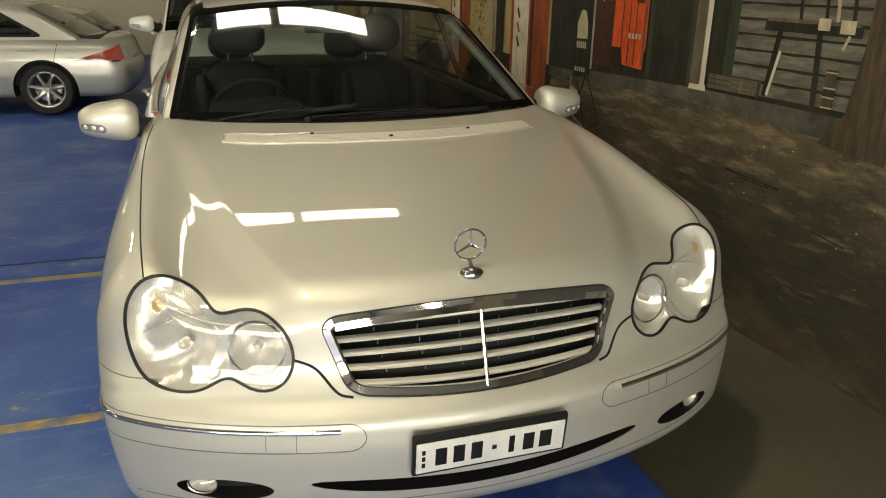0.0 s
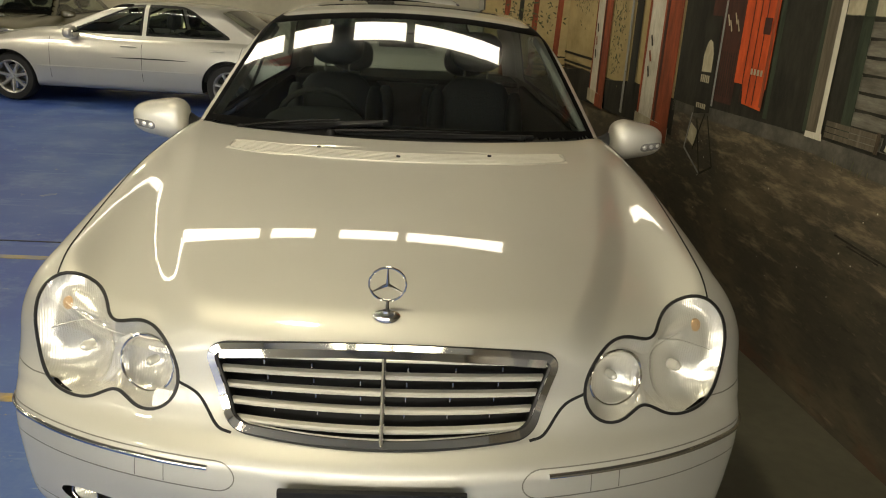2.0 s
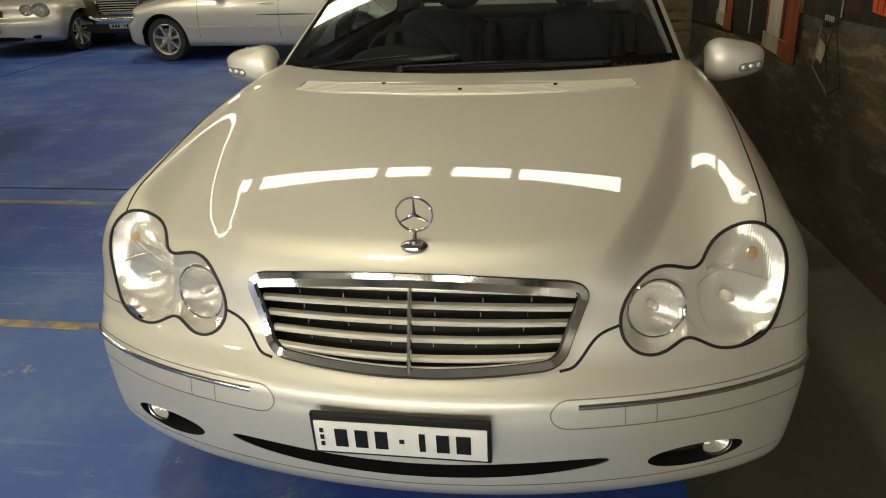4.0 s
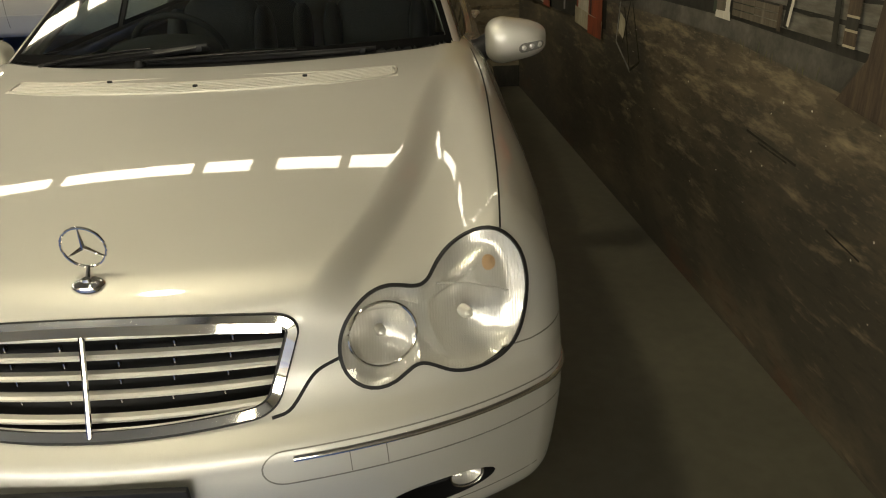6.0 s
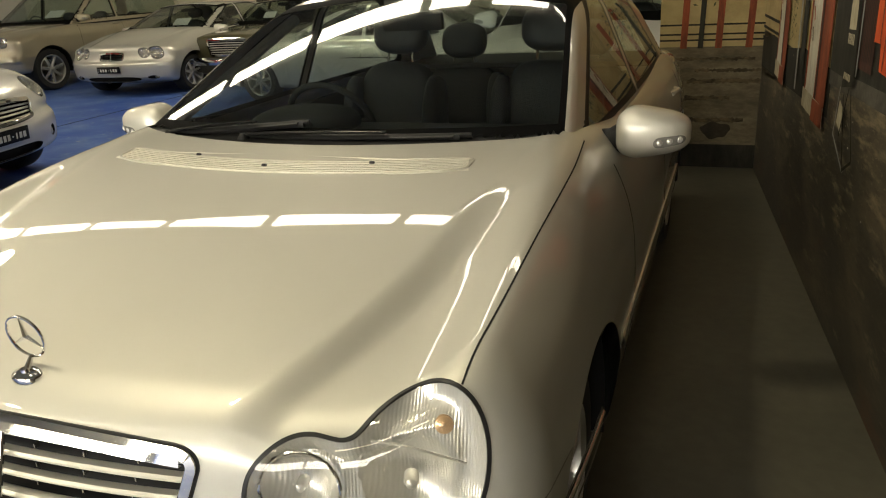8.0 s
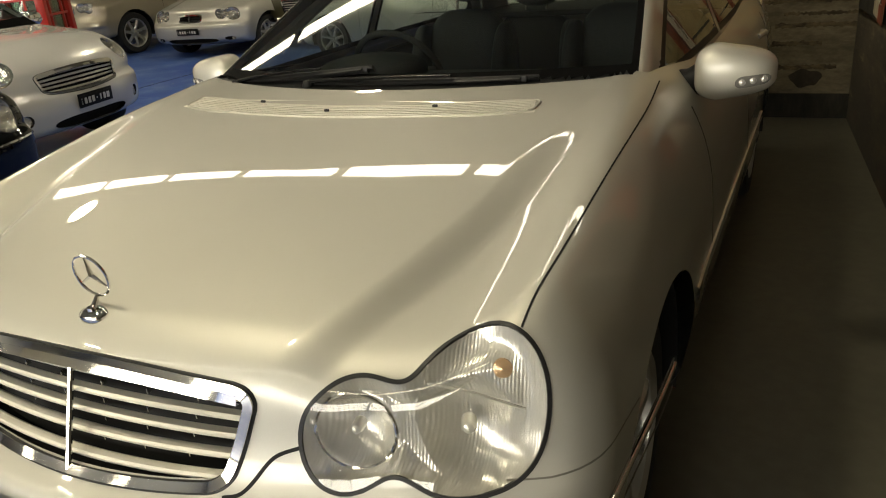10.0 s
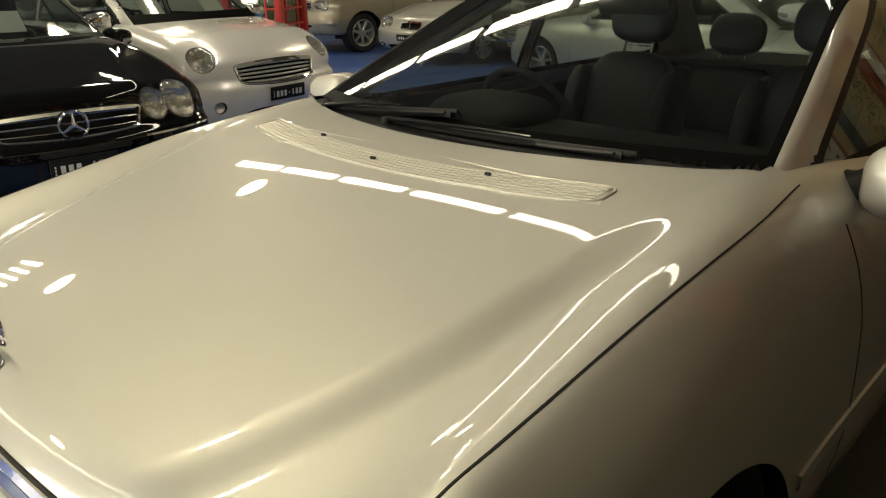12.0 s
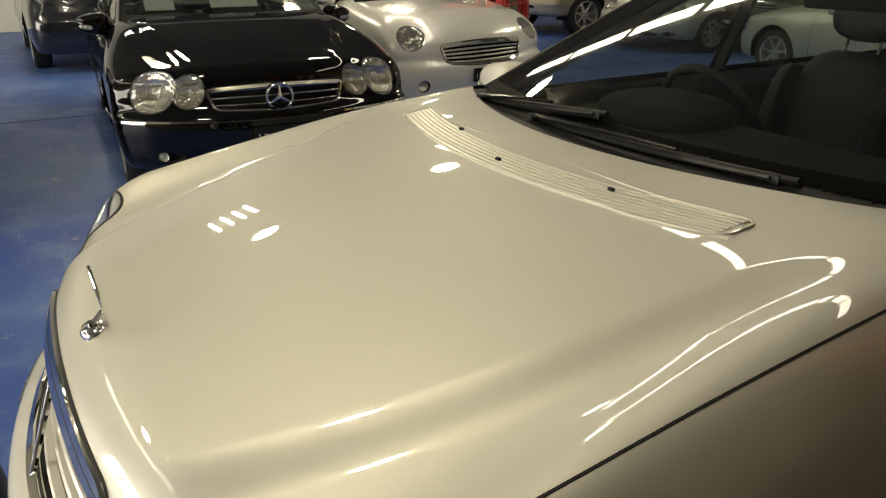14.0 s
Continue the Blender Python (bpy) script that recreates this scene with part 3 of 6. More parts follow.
def seat(car, at, back_h=0.62, w=0.50, rest=True, y_turn=-14, colour=None):
    """A car seat: cushion, backrest with side rolls, headrest on two bars."""
    colour = colour or LEATHER
    s = part("seat", pillow(w, 0.52, 0.20, at, 4), colour, car, "dark upholstered car seat")
    m = pose(at[0], at[1] + 0.24, at[2] + 0.02, y_turn, 0, 0)
    bm = pillow(w * 0.86, 0.15, back_h, (0, 0, back_h / 2), 3.6, m=m, taper=0.12)
    part("backrest", bm, colour, s)
    for k in (-1, 1):
        part("side_roll", pillow(w * 0.19, 0.20, back_h * 0.86, (k * w * 0.40, -0.035, back_h * 0.45), 2.8, 12, m=m), colour, s)
    if rest:
        part("headrest", pillow(0.27, 0.12, 0.20, (0, 0, back_h + 0.135), 2.7, 14, m=m), colour, s)
        for k in (-0.06, 0.06):
            part("headrest_bar", tube([m @ Vector((k, 0, back_h - 0.05)), m @ Vector((k, 0, back_h + 0.08))], 0.006, 6), SATIN, s)
    return s


def build_car(name, label, P, st, m, fine=1.0):
    """A whole car from its smooth solids: panels, glass, lamps, grille, wheels, mirrors, seats."""
    S = CarShape(**P)
    car = thing(name, label, "car", m)
    body, L = st["paint"], P["length"]
    yf, yr, wr = st["axles"][0], st["axles"][1], st["wheel_r"]
    lamp = blobs(*st["lamp_outline"]) if st.get("lamp_outline") else blobs(st["lamps"], st.get("lamp_k", 0.03)) if st.get("lamps") else None
    gt, zt, gb, zb, dip = st["grille"]

    def f_lamp(x, y, z):
        d = lamp(np.abs(x), (y + z) / W2)
        return np.where(y > 0.9, 1.0, d)

    def f_grille(x, y, z):
        a = np.abs(x)
        half = gb + (gt - gb) * (z - zb) / (zt - zb)
        low = zb - dip * (1 - np.clip(a / gb, 0, 1) ** 2)
        high = zt + dip * 1.2 * (1 - np.clip(a / gt, 0, 1) ** 2)
        d = smax(a - half, np.maximum(low - z, z - high), 0.02) + 0.012
        return np.where(y > 0.6, 1.0, d)

    def f_slot(x, y, z):
        hw, z0, z1, sag = st["slot"]
        a = np.abs(x)
        mid = (z0 + z1) / 2 - sag * (1 - (a / hw) ** 2)
        d = np.maximum(np.abs(z - mid) - (z1 - z0) / 2 * np.sqrt(np.clip(1 - (a / hw) ** 4, 0.0, 1)), a - hw)
        return np.where(y > 0.6, 1.0, d)

    def f_fog(x, y, z):
        fx, fz, rx, rz = st["fog"]
        d = (np.hypot((np.abs(x) - fx) / rx, (z - fz) / rz) - 1) * min(rx, rz)
        return np.where(y > 0.8, 1.0, d)

    def f_arch(x, y, z):
        ra = st.get("arch", wr + 0.055)
        d = np.minimum(np.hypot(y - yf, z - wr), np.hypot(y - yr, z - wr)) - ra
        return np.where(np.abs(x) > P["half"] - 0.3, d, 1.0)

    f_cabin = lambda x, y, z: np.where(z > P["belt"] - 0.25, S.green(x, y, z) + 0.004, 1.0)
    xs = spline(st.get("hood_seam", [(0.3, 0.752), (0.36, 0.756), (0.5, 0.763), (0.75, 0.768), (1.0, 0.770), (1.2, 0.765), (1.45, 0.746)]))
    f_hood = lambda x, y, z: np.where(z > 0.5, np.abs(x) - xs(y), 1.0)
    zbump = spline(st.get("bumper_line", [(0.0, 0.598), (0.31, 0.606), (0.36, 0.632), (0.44, 0.682), (0.6, 0.70), (0.8, 0.655), (0.95, 0.62)]))
    f_bump = lambda x, y, z: np.where(y < yf, z - zbump(np.abs(x)), 1.0)
    n = lambda v: max(6, int(v * fine))
    phis = np.radians(np.concatenate([np.linspace(-180, -128, n(40), endpoint=False), np.linspace(-128, 128, n(420)), np.linspace(128, 180, n(40) + 1)[1:]]))
    if fine > 0.8:
        # rays crowd together where the fender crests mirror the roof lights
        v = np.radians(np.linspace(-180, 180, 4001))
        pile = np.cumsum(np.where(np.abs(v) < radians(128), 1.0, 0.5) + 2.2 * np.exp(-((np.abs(v) - radians(62)) / radians(11)) ** 2))
        phis = np.interp(np.linspace(pile[0], pile[-1], len(phis)), pile, v)
    pts, quads = fan(S.lower, 0.88, L - 0.9, 0.52, phis, n(190), n(170), n(46), 0.75, 1.6 if fine > 0.8 else None)
    y_hood = st.get("hood_end")
    f_cowl = lambda x, y, z: np.where((z > 0.85) & (y < 2.0), y_hood[0] + y_hood[1] * x * x - y, 1.0)
    fields = [f_grille, f_arch, f_cabin] + ([f_lamp] if lamp else []) + ([f_slot] if st.get("slot") else []) + ([f_fog] if st.get("fog") else [])
    pts, tris = snap(S.lower, pts, quads, fields + ([f_hood, f_bump] if fine > 0.8 else []) + ([f_cowl] if y_hood else []))
    c = pts[tris].mean(1).T
    keep = np.ones(len(tris), bool)
    for f in fields:
        keep &= f(*c) > 0
    tris, c = tris[keep], c[:, keep]
    nn = units(S.lower, pts)
    x, y, z = c
    y_d1, y_d2, y_d3 = st["doors"]
    is_bump = (f_bump(*c) < 0) & (y < yf)
    is_hood = ~is_bump & (f_hood(*c) < 0) & (y < P["cowl"] + 0.1)
    is_deck = (y > L - 0.75) & (np.abs(x) < P["half"] - 0.2) & (z > 0.7)
    is_rear = (y > L - 0.5) & (z < 0.6)
    names = np.where(is_bump, 0, np.where(is_hood, 1, np.where(is_rear, 7, np.where(is_deck, 6, np.where(y < y_d1, 2, np.where(y < y_d2, 3, np.where(y < y_d3, 4, 5)))))))
    if y_hood:
        names = np.where((f_cowl(*c) < 0) & (np.abs(x) < 0.69) & (y < 1.6), 8, names)
    kinds = ("front_bumper", "bonnet", "fender", "front_door", "rear_door", "rear_quarter", "boot_lid", "rear_bumper", "cowl_panel")
    for k, nm in enumerate(kinds):
        for sd in ((-1, 1) if k in (2, 3, 4, 5) else (0,)):
            pick = (names == k) & ((x * sd >= 0) if sd else True)
            if pick.any():
                mm = BLACK if k == 8 else st.get("lower_paint", body) if k == 0 else body
                sheet(nm, pts - nn * 0.010 if k == 8 else pts, tris[pick], mm, car, "black scuttle panel at the foot of the windscreen" if k == 8 else "", nn)
    # greenhouse
    ph2 = np.radians(np.linspace(-100, 100, n(240)))
    yg1, yg2 = st["cabin"]
    pg, qg = fan(S.green, yg1, yg2, P["belt"] - 0.03, ph2, n(110), n(70), n(60))
    y0, z0, ms = P["screen"]
    y1, z1, mr = P["rear_screen"]
    top_m = st.get("glass_top", 0.02)
    w_at = lambda y, z: P["belt_half"] - (z - P["belt"]) * P["lean"] - P.get("plan_g", 0.02) * (y - P["mid"]) ** 2

    def f_wind(x, y, z):
        on = np.abs((z - z0 - (y - y0 - P["bow"] * x * x) * ms) / math.sqrt(1 + ms * ms))
        d = np.maximum(np.abs(x) - w_at(y, z) + 0.036, z - (S.roof(y) - P["roof_crown"] * x * x) + top_m)
        d = np.maximum(d, (y0 + P["bow"] * x * x + 0.075 - y) * 0.8)
        return np.where(y < yg1 + 0.5, d, 1.0)

    def f_back(x, y, z):
        d = np.maximum(np.abs(x) - w_at(y, z) + 0.09, z - (S.roof(y) - P["roof_crown"] * x * x) + top_m)
        return np.where((y > yg2) & (np.abs((z - z1 - (y1 - P["bow_r"] * x * x - y) * mr)) < 0.10), d, 1.0)

    def f_sidewin(x, y, z):
        lo = P["belt"] + 0.025
        fr = (z - z0 - (y - y0 - P["bow"] * x * x) * ms) / math.sqrt(1 + ms * ms) + 0.085
        bk = (z - z1 - (y1 - P["bow_r"] * x * x - y) * mr) / math.sqrt(1 + mr * mr) + 0.16
        hi = z - (S.roof(y) - P["roof_crown"] * 0.45) + 0.02
        post = 0.045 - np.abs(y - y_d2)
        d = smax(smax(np.maximum(lo - z, hi), fr, 0.03), bk, 0.05)
        d = np.maximum(d, post)
        return np.where(np.abs(x) > w_at(y, z) - 0.05, d, 1.0)

    f_low = lambda x, y, z: S.lower(x, y, z) + 0.006
    f_edge = lambda x, y, z: np.where(y < yg1, np.abs(x) - w_at(y, z) + 0.018, 1.0)
    f_trim = lambda x, y, z: f_sidewin(x, y, z) - 0.022
    f_top = lambda x, y, z: np.where(y < yg1 + 0.4, z - S.roof(y) + P["roof_crown"] * x * x + 0.006, 1.0)
    pg, tg = snap(S.green, pg, qg, [f_wind, f_back, f_sidewin, f_edge, f_trim, f_top])
    c = pg[tg].mean(1).T
    ok = f_low(*c) > 0
    tg, c = tg[ok], c[:, ok]
    ng = units(S.green, pg)
    nz = slope(S.green, c.T)
    front = (f_wind(*c) < 0) & (nz[:, 1] < -0.25) & (np.abs(nz[:, 0]) < 0.75)
    back = (f_back(*c) < 0) & (nz[:, 1] > 0.25)
    win = (f_sidewin(*c) < 0) & (np.abs(nz[:, 0]) > 0.6)
    rest = ~(front | back | win)
    screen = sheet("windscreen", pg, tg[front], PANE_FRONT, car, "curved windscreen with black border", ng)
    sheet("rear_window", pg, tg[back], PANE, car, "rear window", ng)
    for sd in (-1, 1):
        for lo_y, hi_y in ((-9, y_d2), (y_d2, 99)):
            pick = win & (c[0] * sd > 0) & (c[1] > lo_y) & (c[1] < hi_y)
            if pick.any():
                sheet("door_window", pg, tg[pick], PANE, car, "tinted door window", ng)
    near = rest & (f_wind(*c) < 0.034) & (f_edge(*c) < 0) & (f_top(*c) < 0)
    near |= rest & (c[1] < y0 + P["bow"] * c[0] ** 2 + 0.10) & (f_edge(*c) < 0)
    if fine < 0.4:
        near &= f_wind(*c) < 0
    sheet("windscreen_border", pg, tg[near], FRIT, car, "black windscreen border", ng)
    trim = rest & ~near & (f_sidewin(*c) < 0.022) & (np.abs(nz[:, 0]) > 0.3)
    for sd in (-1, 1):
        sheet("window_trim", pg, tg[trim & (c[0] * sd > 0)], BLACK, car, "black window trim", ng)
    sheet("roof", pg, tg[rest & ~near & ~trim], body, car, "roof and pillars", ng)
    # wheels, arches
    for ya in (yf, yr):
        for sd in (-1, 1):
            wheel(car, (sd * (P["half"] - st.get("inset", 0.13)), ya, wr), wr, 0.205, st.get("spokes", 7), sd)
            ra = st.get("arch", wr + 0.055) + 0.004
            arc = np.radians(np.linspace(-12, 192, 28))
            bm = bmesh.new()
            rows = [[bm.verts.new((sd * xx, ya + rr * math.cos(a), wr + rr * math.sin(a))) for a in arc] for xx, rr in ((P["half"] - 0.03, ra), (P["half"] - 0.30, ra), (P["half"] - 0.31, 0.05))]
            for a, b in zip(rows, rows[1:]):
                for i in range(len(arc) - 1):
                    bm.faces.new((a[i], a[i + 1], b[i + 1], b[i]))
            part("wheel_arch", bm, DARK, car, "black wheel arch liner")
    # lamps
    if lamp:
        for sd in (-1, 1):
            headlamp(car, S.lower, st["lamps"], st["lamp_mid"], sd, lamp, n=96 if fine > 0.8 else 48, amber=st.get("amber", True), bowl_mat=st.get("bowl"), seal_mat=st.get("seal"))
    # grille: chrome frame, dark back, slats
    aa = np.linspace(0, 1, 25)
    loop = [(gb * (2 * t - 1), zb - dip * (1 - (2 * t - 1) ** 2)) for t in aa]
    loop += [(gb + (gt - gb) * t, zb + (zt - zb) * t) for t in aa[1:12:2] * 2]
    loop += [(gt * (1 - 2 * t), zt + dip * 1.2 * (1 - (2 * t - 1) ** 2)) for t in aa]
    loop += [(-gt + (gt - gb) * t, zt - (zt - zb) * t) for t in aa[1:12:2] * 2]
    lx, lz = np.array(loop).T
    rim3 = front_at(S.lower, lx, lz)
    # the frame: a flat band with rounded corners, bowed at top and bottom
    aw = np.linspace(-1, 1, 9)
    turn = np.array([(gb * t, zb - dip * (1 - t * t)) for t in aw] + [(gb + (gt - gb) * t, zb + (zt - zb) * t) for t in (0.35, 0.65)] + [(-gt * t, zt + dip * 1.2 * (1 - t * t)) for t in aw] + [(-gt + (gt - gb) * t, zt - (zt - zb) * t) for t in (0.35, 0.65)])
    for _ in range(3):
        nxt = np.roll(turn, -1, 0)
        turn = np.stack([turn * 0.75 + nxt * 0.25, turn * 0.25 + nxt * 0.75], 1).reshape(-1, 2)
    fw = st.get("frame", 0.012)
    rim_r = front_at(S.lower, turn[:, 0], turn[:, 1])
    fr = part("grille", ribbon(S.lower, rim_r, fw * 1.55, fw * 0.8, closed=True), CHROME, car, "chrome-framed radiator grille with bright slats")
    part("frame_gap", ribbon(S.lower, rim_r, fw * 1.55 + 0.007, 0.003, closed=True), SEAL, fr)
    tb = [(gt * 0.93 * (1 - 2 * t), zt + dip * 1.2 * (1 - (2 * t - 1) ** 2) - fw * 0.9) for t in aa]
    part("top_bar", ribbon(S.lower, front_at(S.lower, *np.array(tb).T), fw * 1.6, fw * 0.85), CHROME, fr)
    bm = bmesh.new()
    vs = [bm.verts.new((p[0] * 0.99, p[1] + 0.055, p[2])) for p in rim3]
    v0 = [bm.verts.new((p[0], p[1] + 0.002, p[2])) for p in rim3]
    for i in range(len(vs)):
        j = (i + 1) % len(vs)
        bm.faces.new((v0[i], v0[j], vs[j], vs[i]))
    mid = bm.verts.new((0, float(rim3[:, 1].min()) + 0.09, (zt + zb) / 2))
    for i in range(len(vs)):
        bm.faces.new((vs[i], vs[(i + 1) % len(vs)], mid))
    part("grille_recess", bm, DARK, fr)
    ns = st.get("slats", 5)
    for k in range(ns):
        zz = zb + (zt - zb) * (0.05 + 0.84 * k / max(ns - 1, 1) if ns > 3 else (k + 0.55) / ns)
        half = (gb + (gt - gb) * (zz - zb) / (zt - zb)) - 0.008
        bowk = dip * (1.2 * (k + 0.55) / ns - (1 - (k + 0.55) / ns)) * 0.6 + 0.003
        sx = np.linspace(-half, half, 23)
        sz = zz + bowk * (1 - (sx / half) ** 2)
        q = front_at(S.lower, sx, sz)
        bm = bmesh.new()
        h = (zt - zb) / ns * st.get("slat_h", 0.19)
        prof = ((0.006, -h), (-0.001, -h * 0.5), (-0.003, h * 0.3), (0.001, h * 0.9), (0.014, h * 1.05), (0.02, h * 0.4))
        rows = [[bm.verts.new((p[0], p[1] + 0.006 + dy, p[2] + dz)) for p in q] for dy, dz in prof]
        for a, b in zip(rows, rows[1:]):
            for i in range(len(q) - 1):
                bm.faces.new((a[i], a[i + 1], b[i + 1], b[i]))
        part("slat", bm, st.get("slat_mat", SLAT_METAL), fr)
        if st.get("fins"):
            for fx in np.linspace(-half, half, 8)[1:-1]:
                if abs(fx) > 0.02:
                    p = front_at(S.lower, [fx], [zz - h * 1.6])[0]
                    part("fin", box(0.0025, 0.010, h * 1.4, (p[0], p[1] + 0.022, p[2])), SATIN, fr)
    if st.get("bar"):
        zz = np.linspace(zb - dip, zt + dip * 1.2, 9)
        q = front_at(S.lower, zz * 0, zz)
        q[:, 1] = np.linspace(q[0, 1], q[-1, 1], len(q)) - 0.005
        part("centre_bar", tube(q, 0.0055, 8), CHROME, fr)
    # lower slot and fog lamps
    if st.get("slot"):
        hw, sz0, sz1, sag = st["slot"]
        sx = np.linspace(-hw, hw, 31)
        zm = (sz0 + sz1) / 2 - sag * (1 - (sx / hw) ** 2)
        hh = (sz1 - sz0) / 2 * 1.08 * np.sqrt(np.clip(1 - (sx / hw) ** 4, 0.02, 1))
        q = front_at(S.lower, sx, zm)
        bm = bmesh.new()
        rows = [[bm.verts.new((p[0], p[1] + dy, p[2] + up_ * h)) for p, h in zip(q, hh)] for dy, up_ in ((0.004, 1), (0.06, 1), (0.06, -1), (0.004, -1))]
        for a, b in zip(rows, rows[1:]):
            for i in range(len(q) - 1):
                bm.faces.new((a[i], a[i + 1], b[i + 1], b[i]))
        part("air_intake", bm, DARK, car, "dark lower air intake")
    if st.get("fog"):
        fx, fz, rx, rz = st["fog"]
        for sd in (-1, 1):
            a = np.linspace(0, 2 * np.pi, 40, endpoint=False)
            q = front_at(S.lower, sd * (fx + rx * np.cos(a)), fz + rz * np.sin(a))
            bm = bmesh.new()
            v0 = [bm.verts.new(p) for p in q]
            v1 = [bm.verts.new(p + np.array([0, 0.05, 0])) for p in q]
            for i in range(40):
                bm.faces.new((v0[i], v0[(i + 1) % 40], v1[(i + 1) % 40], v1[i]))
            bm.faces.new(v1)
            rec = part("fog_recess", bm, DARK, car, "dark recess with a fog lamp")
            off = min(rx * 0.45, max(rx - rz, 0)) if rx > rz else 0
            p = front_at(S.lower, [sd * (fx + off)], [fz])[0] + (0, 0.004, 0)
            oval = pose(p[0], p[1] + 0.014, p[2], 84, 0, sd * 20) @ Matrix.Diagonal((st.get("fog_oval", 1.0), 1, 1, 1))
            part("fog_lamp", lathe([(0.001, 0.010), (rz * 0.6, 0.007), (rz * 0.84, 0.0), (rz * 0.9, -0.03)], 32, m=oval), CLEAR, rec, "clear fog lamp lens")
            part("reflector", lathe([(0.001, -0.022), (rz * 0.5, -0.014), (rz * 0.82, -0.002)], 32, m=oval), REFLECTOR, rec)
            part("lamp_rim", lathe([(rz * 0.82, 0.003), (rz * 0.90, 0.004), (rz * 0.93, -0.004), (rz * 0.92, -0.03)], 32, m=oval), SATIN, rec)
    if st.get("plate"):
        px, pz, dark = st["plate"]
        p = front_at(S.lower, [px], [pz])[0]
        bars_plate(car, (px, p[1] - 0.012, pz), st.get("plate_w", 0.372), st.get("plate_h", 0.085), st.get("plate_tilt", 4), dark)
    for sd in (-1, 1):
        mirror(car, (sd * st["mirror"][0], st["mirror"][1], st["mirror"][2]), sd, st.get("mirror_paint", body), s=st.get("mirror_s", 1.0))
        p = np.array([(sd * (P["half"] + 0.02), yy, P["belt"] - 0.10) for yy in (y_d2 - 0.24, y_d2 - 0.06)])
        p = settle(S.lower, p)
        part("door_handle", tube([p[0] + (0, 0, 0), (p[0] + p[1]) / 2 + (sd * 0.022, 0, 0.006), p[1]], [0.011, 0.014, 0.011], 8), body, car)
        p = settle(S.lower, np.array([(sd * (P["half"] + 0.02), yy, P["belt"] - 0.10) for yy in (y_d3 - 0.24, y_d3 - 0.06)]))
        part("door_handle", tube([p[0], (p[0] + p[1]) / 2 + (sd * 0.022, 0, 0.006), p[1]], [0.011, 0.014, 0.011], 8), body, car)
        if st.get("seams", True):
            for ys in (y_d1, y_d2, y_d3):
                zz = np.linspace(0.30, P["belt"] - 0.02, 18)
                part("panel_gap", ribbon(S.lower, [(sd * P["half"], ys + 0.05 * math.sin((v - 0.3) * 2.4) * (ys == y_d3) * 3, v) for v in zz], 0.005), DARK, car)
            yy = np.linspace(yf + wr + 0.08, yr - wr - 0.08, 30)
            part("side_moulding", ribbon(S.lower, [(sd * P["half"], v, st.get("mould_z", 0.52)) for v in yy], 0.035, 0.006), body, car, "slim side moulding in body colour")
    # cabin
    floor_z = 0.34
    part("cabin_floor", box(P["half"] * 2 - 0.22, st["cabin_end"] - P["cowl"] - 0.05, 0.04, (0, (P["cowl"] + st["cabin_end"]) / 2, floor_z)), DASH, car)
    for sd in (-1, 1):
        part("door_card", box(0.04, st["cabin_end"] - P["cowl"] - 0.1, P["belt"] - floor_z - 0.05, (sd * (P["half"] - 0.115), (P["cowl"] + st["cabin_end"]) / 2, (P["belt"] + floor_z) / 2 - 0.03), bevel=0.015), DASH, car)
    dz = P["belt"] - 0.03
    bm = box(P["belt_half"] * 2 - 0.12, 0.50, 0.26, (0, P["cowl"] + 0.34, dz - 0.13), bevel=0.06)
    dash = part("dashboard", bm, DASH, car, "dark moulded dashboard")
    part("binnacle", pillow(0.40, 0.34, 0.13, (-0.36, P["cowl"] + 0.42, dz + 0.012), 2.6, 14), DASH, dash)
    if st.get("seats", True):
        ys = st.get("seat_y", P["cowl"] + 1.05)
        fit_h = lambda y, base, most: min(most, float(S.roof(y + 0.5)) - 0.36 - base)
        for sd in (-1, 1):
            seat(car, (sd * 0.36, ys, 0.52), fit_h(ys, 0.52, 0.60))
            seat(car, (sd * 0.36, ys + 0.95, 0.55), fit_h(ys + 0.95, 0.55, 0.50), 0.56)
        part("parcel_shelf", box(P["belt_half"] * 2 - 0.14, 0.5, 0.03, (0, ys + 1.45, P["belt"] - 0.02), bevel=0.01), DASH, car)
        m2 = pose(-0.36, P["cowl"] + 0.62, dz - 0.02, -62, 0, 0)
        ring = [m2 @ Vector((0.178 * math.cos(a), 0.178 * math.sin(a), 0)) for a in np.linspace(0, 2 * math.pi, 40, endpoint=False)]
        sw = part("steering_wheel", tube(ring, 0.0125, 10, closed=True), DASH, car, "dark steering wheel")
        bm = box(0.15, 0.12, 0.05, bevel=0.02)
        box(0.34, 0.035, 0.02, bevel=0.006, bm=bm)
        bm.transform(m2)
        part("spokes", bm, DASH, sw)
    yt = (S.roof(yg1) - z0) / ms + y0
    part("rear_view_mirror", box(0.24, 0.03, 0.065, (0, yt - 0.10, float(S.roof(yg1)) - 0.13), (15, 0, 0), bevel=0.012), BLACK, car)
    return car, S

# ---- the hall ----
def wall_x(y):
    """The painted side wall runs slightly towards the car as it goes back."""
    return 1.76 - 0.089 * y


